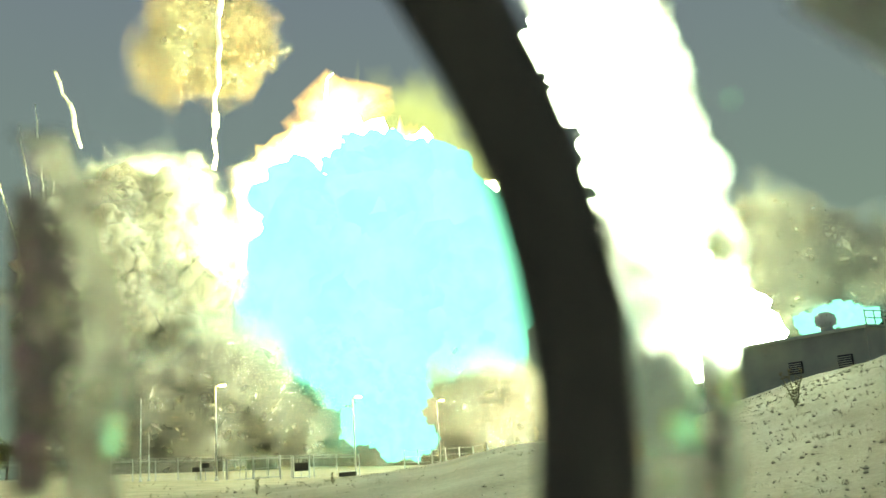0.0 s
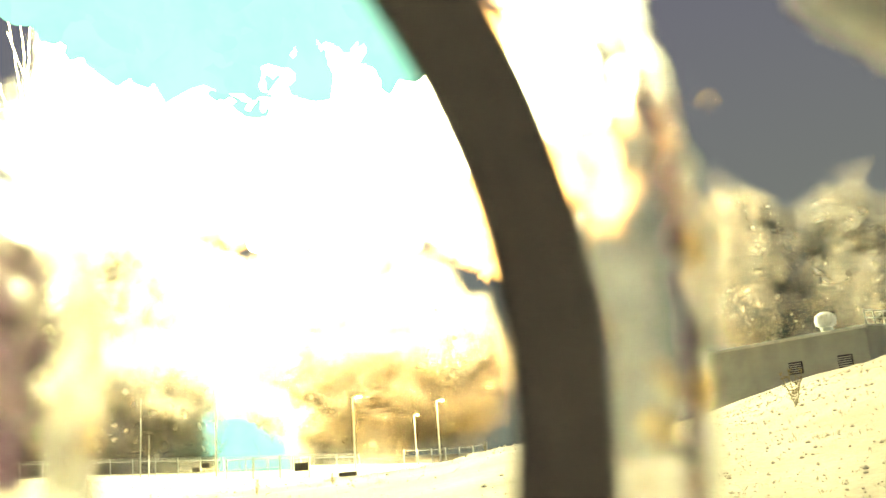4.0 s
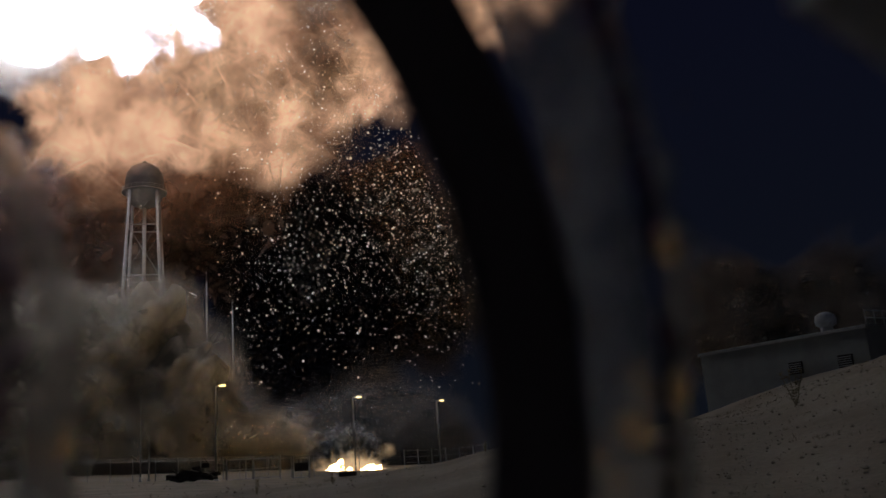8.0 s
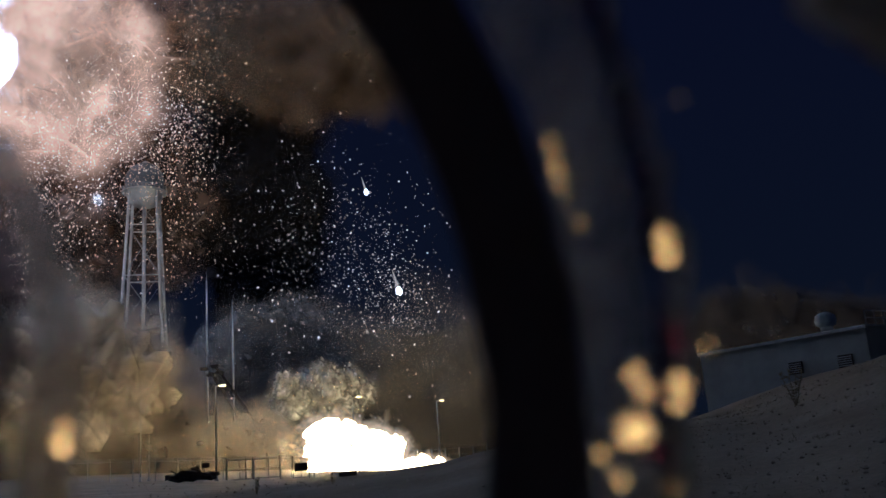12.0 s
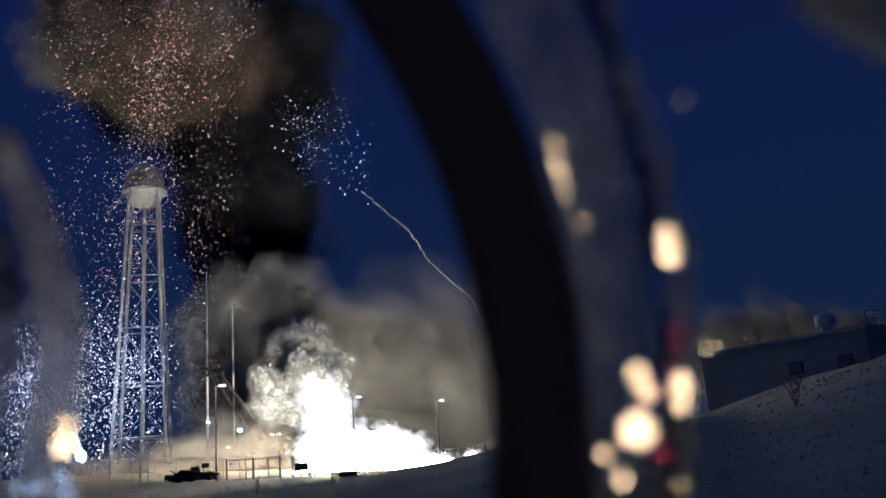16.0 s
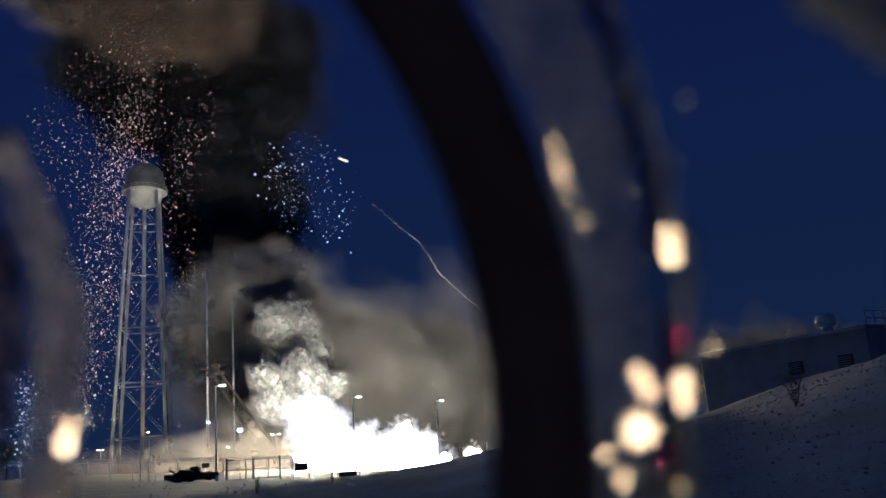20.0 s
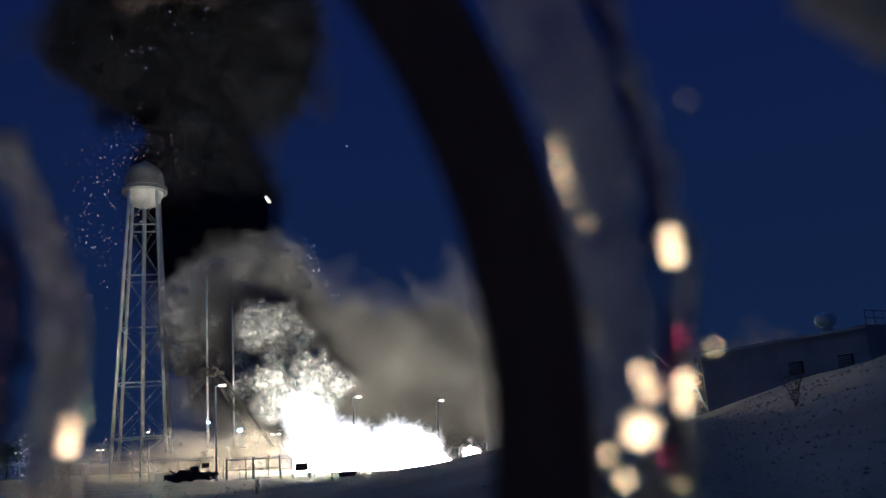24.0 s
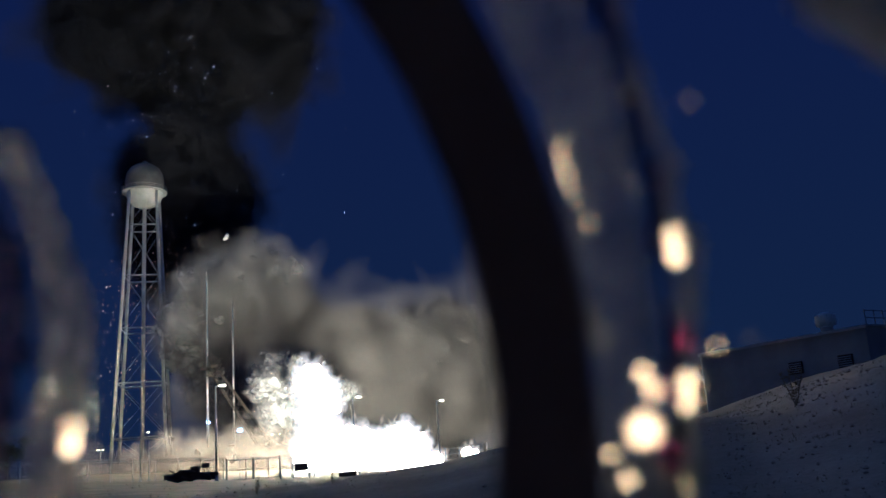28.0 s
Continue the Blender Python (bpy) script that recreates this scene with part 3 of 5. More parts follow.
def make_wreck():
    wreck = thing("wreckage", (-31.34, 103.00, 0.98), "charred torn piece of rocket hull", "debris")
    part("hull_panel", ragged((-2.4, -0.9, -0.3), (2.2, 0.9, 0.7), 1), CHARRED, wreck)
    part("torn_fin", ragged((-3.3, -0.3, 0.1), (-1.4, 0.4, 0.5), 2), CHARRED, wreck)
    part("torn_fin", ragged((0.9, -0.4, 0.2), (2.9, 0.4, 0.55), 3), CHARRED, wreck)
    part("bracket", ragged((-0.2, -0.2, 0.6), (0.7, 0.4, 1.3), 4), CHARRED, wreck)
    part("bent_pipe", rod(bmesh.new(), (-1.6, -0.4, 0.5), (-2.6, -0.2, 1.1), 0.09), CHARRED, wreck)
    MOVES.append((wreck, [(0, pose(-23.42, 240.00, 62.79, 0, 40, 0)), (2, pose(-28.58, 240.00, 94.61, 30, 0, 20)), (3.5, pose(-33.28, 235.00, 127.61, 60, -50, 50)), (4.5, pose(-27.55, 160.00, 80.18, 60, -90, 40)), (5.0, pose(-23.66, 120.00, 46.12, 50, -120, 30)), (5.5, pose(-23.02, 103.00, 22.20, 20, -60, 10)),
        (5.7, pose(-24.56, 103.00, 14.94, 20, -20, 0)), (5.9, pose(-26.80, 103.00, 7.16, 30, 40, 0)), (6.0, pose(-28.19, 103.00, 3.53, 20, 70, 0)), (6.1, pose(-29.01, 103.00, 1.71, 10, 40, 0)), (6.25, pose(-30.15, 103.00, 1.09, 0, 10, 0)), (6.6, pose(-31.01, 103.00, 0.89, 0, 0, 0)), (28, pose(-31.34, 103.00, 0.92, 0, 0, 0))]))


make_wreck()


def make_fragment(label, size, rows, material=CHARRED, seed=5):
    bit = thing("debris_fragment", (0, 0, 0), label, "debris")
    part("torn_sheet", ragged((-size, -size * 0.3, -size * 0.25), (size, size * 0.3, size * 0.25), seed), material, bit)
    part("torn_edge", ragged((size * 0.5, -size * 0.2, -size * 0.1), (size * 1.5, size * 0.25, size * 0.35), seed + 1), material, bit)
    MOVES.append((bit, rows))


make_fragment("dark tumbling hull fragment flying close by", 0.047, [(0, pose(0.75, 0.90, 3.41, 0, 0, 0)), (0.85, pose(0.05, 0.90, 2.59, 0, 20, 0)), (1.0, pose(-0.21, 0.90, 1.94, 0, -62, 0)), (1.15, pose(-0.67, 0.90, 1.73, 0, -130, 0)), (1.6, pose(-3.45, 1.50, 2.06, 0, -200, 40)), (28, pose(-6.08, 2.00, 2.36, 0, -200, 40))])
make_fragment("small dark hull fragment falling beyond the bunker", 1.0, [(0, pose(61.79, 150.00, 0.98, 0, 0, 0)), (2, pose(64.78, 150.00, 12.34, 0, 60, 0)), (3.0, pose(71.06, 150.00, 22.34, 0, 25, 0)), (4.0, pose(76.00, 150.00, 19.44, 0, -40, 0)), (5.2, pose(79.90, 150.00, -0.35, 0, -100, 0)), (28, pose(79.90, 150.00, -0.35, 0, -100, 0))], CHARRED, 9)
make_fragment("small dark scrap tumbling through the smoke", 1.2, [(0, pose(-47.31, 245.00, 67.62, 0, 0, 0)), (4.5, pose(-77.83, 235.00, 133.17, 0, 80, 0)), (6, pose(-79.14, 190.00, 84.03, 0, 60, 0)), (6.5, pose(-84.15, 190.00, 68.82, 0, 20, 0)), (7.5, pose(-88.47, 190.00, 38.24, 0, -50, 0)), (9, pose(-91.98, 190.00, -3.34, 0, -90, 0)), (28, pose(-91.98, 190.00, -3.34, 0, -90, 0))], CHARRED, 12)
make_fragment("pale scrap of insulation drifting down", 1.1, [(0, pose(37.34, 200.00, 285.46, 0, 0, 0)), (14.5, pose(14.85, 200.00, 102.11, 0, 20, 0)), (16, pose(0.85, 200.00, 88.47, 10, 25, 0)), (17, pose(-3.88, 200.00, 83.82, 0, 15, 20)), (18, pose(-10.36, 200.00, 79.81, 20, 0, 20)), (20, pose(-23.19, 200.00, 74.27, 0, 20, 40)), (22, pose(-34.74, 200.00, 68.86, 20, 0, 60)), (25, pose(-44.62, 200.00, 63.82, 0, 30, 90)), (28, pose(-52.36, 200.00, 56.54, 20, 10, 120))], TANK, 15)


# ---- sparks ----
def make_sparks(name, label, material, d, half, count, rows, seed, size=0.22, clumps=7):
    """A swarm of glowing grains that falls as one. half: half its width, depth and height in metres."""
    rnd = random.Random(seed)
    verts, faces = [], []
    heads = [Vector((rnd.gauss(0, 0.5), rnd.gauss(0, 0.5), rnd.uniform(-0.8, 0.8))) for _ in range(clumps)]
    for _ in range(count):
        h = rnd.choice(heads)
        u = h + Vector((rnd.gauss(0, 0.27), rnd.gauss(0, 0.3), rnd.gauss(0, 0.33)))
        c = Vector((u.x * half[0], u.y * half[1], u.z * half[2]))
        r = size * rnd.choice((0.34, 0.38, 0.42, 0.48, 0.55, 0.65, 0.95))
        lean = Vector((rnd.uniform(-0.3, 0.3) * r, 0, r * rnd.uniform(0.6, 0.95)))
        b = len(verts)
        for p in (lean, -lean, Vector((r * 0.6, 0, 0)), Vector((-r * 0.6, 0, 0)), Vector((0, r * 0.6, 0)), Vector((0, -r * 0.6, 0))):
            verts.append(tuple(c + p))
        for f in ((0, 2, 4), (0, 4, 3), (0, 3, 5), (0, 5, 2), (1, 4, 2), (1, 3, 4), (1, 5, 3), (1, 2, 5)):
            faces.append(tuple(b + i for i in f))
    me = bpy.data.meshes.new(name)
    me.from_pydata(verts, [], faces)
    me.materials.append(material)
    ob = tagged(new(name, me), label, "sparks", kind="stuff")
    MOVES.append((ob, [(t, Matrix.Translation(out(az, el, d)) @ pose(0, 0, 0, 0, tilt, 0)) for t, az, el, tilt in rows]))


make_sparks("sparks", "shower of white sparks falling from the cloud", SPARK, 250, (26, 10, 48), 2363, [(0, -5.81, 64.23, 8), (6, -7.90, 45.58, 8), (7, -8.40, 29.39, 8), (8, -8.06, 19.24, 8), (9.5, -7.89, 14.37, 8), (11, -7.81, 11.73, 8), (12.5, -7.75, 8.72, 8), (14.5, -7.89, -2.86, 8), (16, -8.33, -12.57, 8), (28, -8.47, -15.50, 8)], 41, 0.34, 14)
make_sparks("sparks", "fan of fine white sparks drifting down", SPARK, 252, (17, 10, 34), 1536, [(0, 6.27, 63.95, -22), (6, 1.22, 45.44, -22), (7, -0.64, 27.74, -22), (8, -1.68, 14.04, -22), (9.5, -2.20, 12.17, -22), (11, -3.12, 9.95, -22), (12.5, -3.69, 6.98, -22), (14.5, -4.38, -4.51, -22), (16, -4.89, -12.88, -22), (28, -5.08, -15.82, -22)], 42, 0.32, 14)
make_sparks("sparks", "dense shower of pale sparks under the cloud", SPARK_PALE, 250, (24, 10, 30), 7000, [(0, -20.95, 63.12, 12), (7, -20.43, 44.58, 12), (8.5, -20.19, 27.53, 12), (9.5, -20.51, 23.38, 12), (11, -20.83, 20.91, 12), (12.5, -21.6, 18.07, 12), (14.5, -23.2, 15.0, 12), (16, -23.8, 3.0, 12), (17.6, -24.2, -13.0, 12), (20, -24.2, -13.9, 12), (28, -24.0, -14.5, 12)], 43, 0.31, 16)
make_sparks("embers", "curtain of orange embers falling behind the tower", SPARK_RED, 272, (18, 8, 44), 4963, [(0, -19.63, 68.76, 14), (10, -19.26, 49.78, 14), (12.5, -19.11, 32.92, 14), (14.5, -18.50, 23.84, 14), (17, -19.69, 21.32, 14), (19, -20.97, 18.08, 14), (21, -22.03, 9.92, 14), (23, -22.10, -4.22, 14), (26, -22.24, -12.28, 14), (28, -22.27, -10.86, 14)], 44, 0.32, 14)
make_sparks("embers", "fading embers drifting down beside the smoke", SPARK_RED, 275, (26, 8, 26), 525, [(0, -25.37, 63.99, 0), (14.5, -24.07, 35.46, 0), (17, -23.45, 27.22, 0), (20, -23.01, 23.88, 0), (24, -22.53, 18.02, 0), (28, -22.03, 9.92, 0)], 45, 0.24)
make_sparks("sparks", "bright sparks drifting low beside the fence", SPARK, 240, (8, 6, 16), 1050, [(0, -31.15, 62.89, 0), (8, -28.50, 37.65, 0), (9.5, -27.49, 17.73, 0), (11, -27.36, 14.68, 0), (14.5, -27.05, 7.25, 0), (17, -26.95, 4.59, 0), (20, -26.56, 2.28, 0), (24, -26.43, -1.26, 0), (28, -26.33, -3.76, 0)], 46, 0.3)
make_sparks("sparks", "loose swarm of sparks beside the plume", SPARK, 285, (15, 6, 14), 390, [(0, -4.25, 61.00, 0), (12.5, -6.74, 36.74, 0), (14.5, -7.44, 24.03, 0), (17, -8.01, 20.54, 0), (20, -9.10, 17.78, 0), (24, -10.29, 11.09, 0), (28, -11.44, -2.57, 0)], 47, 0.3)
make_sparks("sparks", "few thin sparks high over the plume", SPARK, 270, (48, 8, 26), 165, [(0, -17.46, 65.02, 0), (17, -17.53, 44.94, 0), (20, -17.56, 31.75, 0), (24, -17.57, 25.99, 0), (28, -17.57, 21.76, 0)], 48, 0.22)
make_sparks("sparks", "large bright sparks scattered through the shower", SPARK, 230, (40, 10, 38), 195, [(0, -2.86, 62.68, 0), (6, -5.42, 42.82, 0), (7, -6.70, 22.91, 0), (8, -7.12, 14.33, 0), (11, -7.28, 10.95, 0), (12.5, -7.48, 6.47, 0), (14.5, -8.04, -6.24, 0), (28, -8.33, -12.57, 0)], 49, 0.55, 30)


def make_flare(label, rows, size):
    flare = thing("burning_fragment", (0, 0, 0), label, "debris", "burning fragments")
    part("glowing_tip", lathe([(0.02, -size), (size * 0.55, -size * 0.5), (size * 0.6, 0), (size * 0.3, size * 0.7), (0.02, size)], 12), FLARE, flare)
    part("tail", lathe([(size * 0.3, size * 0.7), (size * 0.22, size * 2), (0.03, size * 4.5)], 10), FLARE_TAIL, flare, "fading glowing tail")
    MOVES.append((flare, [(t, Matrix.Translation(p) @ pose(0, 0, 0, 0, -14, 0)) for t, p in rows]))


FLARE = flame("flare", (1.0, 0.85, 0.7), (1.0, 0.95, 0.9), 12)
FLARE_TAIL = flame("flare_tail", (1.0, 0.7, 0.45), (1.0, 0.85, 0.7), 0.9)
make_flare("white-hot fragment falling with a short tail", [(0, Vector((21.54, 180.00, 397.69))), (8, Vector((2.71, 180.00, 167.27))), (10, Vector((-8.58, 180.00, 73.82))), (11, Vector((-8.29, 180.00, 53.80))), (12, Vector((-10.11, 180.00, 36.24))), (12.5, Vector((-12.00, 180.00, 28.91))), (14.5, Vector((-15.49, 180.00, -2.71))), (28, Vector((-16.11, 180.00, -13.66)))], 1.1)
make_flare("white-hot fragment falling with a short tail", [(0, Vector((23.41, 180.00, 424.56))), (9, Vector((-0.79, 180.00, 135.05))), (11, Vector((-11.76, 180.00, 73.94))), (12, Vector((-15.98, 180.00, 58.95))), (12.5, Vector((-18.11, 180.00, 51.34))), (14.5, Vector((-23.63, 180.00, 22.10))), (16, Vector((-26.00, 180.00, -5.28))), (28, Vector((-26.47, 180.00, -16.15)))], 0.8)
make_flare("bright burning fragment dropping behind the tower", [(0, Vector((-150.46, 262.00, 598.54))), (9, Vector((-121.34, 262.00, 149.04))), (11, Vector((-115.15, 262.00, 95.22))), (12, Vector((-110.06, 262.00, 89.65))), (14.5, Vector((-113.13, 262.00, 51.49))), (17, Vector((-113.35, 262.00, -6.14))), (28, Vector((-112.97, 262.00, -20.47)))], 2.6)


# ---- smoke trails of flying fragments ----
def make_trail(label, points, r, rows, material, seed):
    """A thin crooked trail through points, in metres."""
    rnd = random.Random(seed)
    trail = thing("smoke_trail", points[0], label, "smoke trail", "smoke trails")
    o = points[0]
    steps = []
    for a, b in zip(points, points[1:]):
        n = max(2, int((b - a).length / (r * 5)))
        steps += [a.lerp(b, k / n) + Vector((rnd.uniform(-1, 1), 0, rnd.uniform(-1, 1))) * r * 1.1 - o for k in range(n)]
    for a, b in zip(steps, steps[1:]):
        part("puff", smooth(rod(bmesh.new(), a, b, r * rnd.uniform(0.5, 1.3), r * rnd.uniform(0.5, 1.3), 7)), material, trail)
    MOVES.append((trail, [(t, Matrix.Translation(o + Vector(m))) for t, m in rows]))


TRAIL = smoke("trail_smoke", (0.75, 0.72, 0.66), (0.9, 0.88, 0.82))
for seed, (a, b, r, up) in enumerate((
        ((-99.16, 225.00, 92.53), (-108.04, 225.00, 119.56), 0.7, 10), ((-61.28, 222.00, 82.14), (-58.33, 222.00, 144.60), 0.8, 45), ((-30.85, 224.00, 94.64), (-27.85, 224.00, 112.88), 0.6, 45), ((-101.68, 226.00, 81.70), (-114.01, 226.00, 113.44), 0.16, 6),
        ((-106.23, 227.00, 85.72), (-114.11, 227.00, 146.73), 0.2, 4), ((-106.76, 226.00, 82.10), (-107.34, 226.00, 134.46), 0.2, 4), ((-109.62, 226.00, 82.33), (-124.50, 226.00, 127.68), 0.2, 3), ((-107.39, 228.00, 82.79), (-119.07, 228.00, 140.24), 0.18, 5))):
    low = -38 if seed in (3, 4, 5, 6, 7) else 0
    make_trail("thin white smoke trail shooting up from the smoke bank", [Vector(a), Vector(b)], r, [(0, (0, 0, low)), (1, (-1.5, 0, low * 0.45 + up * 0.4)), (3, (-4, 0, up * 1.0)), (5.5, (-25, 0, up + 60)), (8, (-60, 0, up + 190)), (28, (-90, 0, up + 320))], TRAIL, 60 + seed)
make_trail("faint crooked white trail of a fallen fragment", [Vector((-22.63, 240.00, 78.20)), Vector((-9.29, 240.00, 65.09)), Vector((-4.19, 240.00, 55.41)), Vector((7.12, 240.00, 43.78)), Vector((13.72, 240.00, 27.16))], 0.16, [(0, (10, 0, 160)), (12, (4, 0, 60)), (14.5, (0, 0, 1)), (17, (0, 0, 0)), (20, (3, 0, -4)), (24, (60, 0, -30)), (28, (90, 0, -60))], TRAIL, 80)

# ---- fire and smoke ----
cloud("fireball", "huge white-hot fireball billowing up over the pad", "fire", [
    (0, -3.3, 12.6, 7.2, 7.2), (0.5, -5.6, 13.9, 8.7, 8.4), (1, -7.1, 15.5, 10.3, 8.7), (1.5, -7.6, 16.6, 10.6, 8.7), (2, -8.1, 18.1, 11.0, 9.1), (2.5, -8.7, 19.3, 11.8, 9.1), (3, -9.2, 20.4, 12.5, 9.1), (3.5, -9.9, 21.5, 13.3, 8.7), (4.3, -12.0, 43.8, 15.9, 8.3), (5.5, -14.9, 50.7, 17.1, 6.8), (8, -18.4, 58.3, 17.1, 6.8)],
    235, 56, 16.5, [FIRE_COOL], 3, 8, "flame", TONGUES, 60)
# The halo at the fireball's edge, painted with glowing flecks.
cloud("fireball_glow", "pale halo of light round the fireball, put into flecks", "fire", [
    (0, -3.7, 13.0, 9.5, 9.5), (0.5, -6.0, 14.3, 11.4, 10.6), (1, -7.4, 15.9, 12.7, 11.0), (1.5, -8.0, 17.0, 13.1, 11.0), (2, -8.5, 18.5, 13.3, 11.4), (2.5, -9.0, 19.6, 14.1, 11.4), (3, -9.6, 20.8, 14.8, 11.4), (3.5, -10.3, 21.9, 15.6, 11.0), (4.3, -12.0, 43.8, 15.9, 8.3), (5.5, -14.9, 50.7, 17.1, 6.8), (8, -18.4, 58.3, 17.1, 6.8)],
    262, 60, 13, [FIRE_GLOW], 4, 3, "veil", HAZES, 40, 1.0, 0.0, 0.75)
cloud("fireball_core", "white and orange heart of the rising fireball", "fire", [
    (0, -4.1, 13.4, 5.7, 5.7, 256), (0.5, -5.6, 14.6, 7.2, 6.5, 256), (1, -7.0, 15.8, 8.0, 6.8, 256), (2, -9.3, 18.2, 9.1, 6.5, 258), (3, -9.6, 19.7, 9.9, 6.5, 260), (3.5, -10.4, 20.8, 11.0, 6.8, 264), (4.5, -14.5, 24.7, 14.4, 6.8, 286), (5.5, -17.2, 26.7, 8.7, 4.2, 288), (6, -18.0, 28.2, 7.2, 2.5, 290), (6.5, -18.3, 30.4, 9.5, 2.3, 292), (7, -19.5, 32.1, 12.2, 2.7, 292), (7.5, -22.9, 31.7, 11.4, 2.9, 292), (8, -26.0, 30.7, 8.7, 3.0, 292), (9, -30.0, 28.3, 4.2, 3.4, 286), (10, -30.9, 27.7, 3.6, 3.4, 282), (11, -31.2, 27.5, 3.6, 3.4, 280), (11.6, -32.1, 27.3, 3.4, 3.4, 282), (12.1, -34.0, 27.6, 3.0, 3.4, 290), (12.6, -37.0, 29.3, 3.0, 3.4, 310), (14.5, -52.8, 34.5, 3.4, 3.4, 500), (16, -65.3, 57.3, 3.4, 3.4, 1500)],
    256, 44, 16, [FIRE_HOT], 5, 8, "flame", TONGUES, 60)
cloud("fire_lobe", "white-hot lobe at the edge of the fireball", "fire", [
    (0, -2.5, 13.3, 3.8, 3.8, 258), (3, -5.4, 18.0, 6.1, 3.8, 262), (4.5, -3.6, 20.9, 5.3, 3.8, 296), (5.5, -4.8, 21.4, 4.9, 2.9, 284), (6, -4.0, 21.5, 3.2, 2.1, 284), (6.5, -8.1, 27.3, 2.7, 1.3, 290), (7, -9.9, 28.0, 1.1, 0.8, 290), (7.5, -11.6, 30.0, 1.1, 0.8, 290), (8, -16.4, 30.3, 1.5, 0.8, 306), (9, -22.2, 33.2, 2.3, 1.5, 306), (11, -32.5, 32.1, 2.3, 1.5, 300), (14.5, -52.8, 34.5, 3.4, 3.4, 500), (16, -65.3, 57.3, 3.4, 3.4, 1500)],
    256, 14, 8, [FIRE_LOBE], 51, 6, "flame", TONGUES, 60)
cloud("fire_lobe", "small white-hot lobe low in the fireball", "fire", [
    (0, -5.6, 13.5, 3.8, 3.8, 258), (3, -13.5, 18.2, 6.1, 3.8, 262), (4.5, -22.6, 19.8, 4.6, 5.3, 296), (5.5, -24.0, 20.4, 2.9, 4.6, 284), (6, -24.9, 20.8, 1.1, 2.1, 284), (6.5, -23.0, 22.2, 1.1, 1.3, 286), (7, -20.6, 23.0, 0.8, 0.5, 296), (7.5, -19.8, 24.1, 0.7, 0.5, 296), (8, -24.9, 27.1, 2.3, 1.5, 312), (9, -28.6, 27.6, 2.3, 2.3, 306), (11, -30.8, 26.3, 2.3, 2.3, 300), (12.5, -37.0, 28.7, 2.3, 2.3, 330), (14.5, -52.8, 34.5, 3.4, 3.4, 500), (16, -65.3, 57.3, 3.4, 3.4, 1500)],
    256, 12, 7, [FIRE_LOBE], 52, 6, "flame", TONGUES, 60)
# Added fire behind the film, standing for light caught in the film.
cloud("fire_lobe", "white-hot lobe added behind the film to brighten it", "fire", [
    (0, -0.9, 14.4, 3.8, 3.8, 258), (3, -2.9, 19.0, 3.8, 3.8, 262), (4.5, 9.9, 25.6, 3.0, 4.6, 296), (5.5, 9.4, 26.8, 2.1, 3.4, 284), (6, 9.5, 27.3, 1.9, 2.7, 284), (6.5, 8.2, 28.4, 1.5, 1.5, 302), (7, 7.6, 30.2, 1.1, 1.1, 304), (8, -1.6, 36.6, 2.3, 1.5, 306), (9, -22.2, 36.3, 2.3, 1.5, 306), (11, -33.8, 32.4, 2.3, 1.5, 300), (14.5, -52.8, 34.5, 3.4, 3.4, 500), (16, -65.3, 57.3, 3.4, 3.4, 1500)],
    256, 12, 8, [FIRE_LOBE], 53, 6, "flame", TONGUES, 60)
# Added fire: lights the smoke bank and stands for the film's own glow.
cloud("added_flank_fire", "white fire added beside the fireball to light smoke and film", "fire", [
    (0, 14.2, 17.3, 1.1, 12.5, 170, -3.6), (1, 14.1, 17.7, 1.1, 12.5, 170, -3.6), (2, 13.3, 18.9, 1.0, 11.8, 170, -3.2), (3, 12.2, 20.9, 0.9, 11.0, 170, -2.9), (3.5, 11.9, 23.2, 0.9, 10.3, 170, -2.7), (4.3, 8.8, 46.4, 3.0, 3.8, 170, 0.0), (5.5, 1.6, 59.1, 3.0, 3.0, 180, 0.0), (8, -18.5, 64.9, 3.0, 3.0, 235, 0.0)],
    170, 26, 8, [FIRE_FILL], 6, 5, "flame", TONGUES, 60)
# Unseen part of the fireball, added out of view to light the smoke.
cloud("rising_fireball", "unseen head of the fireball, added over the smoke to light it", "fire", [
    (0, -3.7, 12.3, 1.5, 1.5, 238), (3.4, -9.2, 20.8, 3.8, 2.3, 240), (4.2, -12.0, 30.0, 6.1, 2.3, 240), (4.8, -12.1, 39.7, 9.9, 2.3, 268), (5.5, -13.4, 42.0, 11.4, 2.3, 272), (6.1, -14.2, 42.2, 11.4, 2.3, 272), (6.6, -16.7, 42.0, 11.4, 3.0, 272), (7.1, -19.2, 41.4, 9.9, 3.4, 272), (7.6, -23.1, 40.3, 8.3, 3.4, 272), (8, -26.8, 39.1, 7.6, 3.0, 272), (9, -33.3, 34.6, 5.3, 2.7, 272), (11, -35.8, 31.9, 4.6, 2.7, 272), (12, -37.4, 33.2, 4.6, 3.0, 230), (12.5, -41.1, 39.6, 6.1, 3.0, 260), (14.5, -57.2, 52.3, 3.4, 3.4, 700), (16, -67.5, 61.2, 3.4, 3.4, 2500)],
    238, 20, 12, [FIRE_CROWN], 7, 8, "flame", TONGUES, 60)
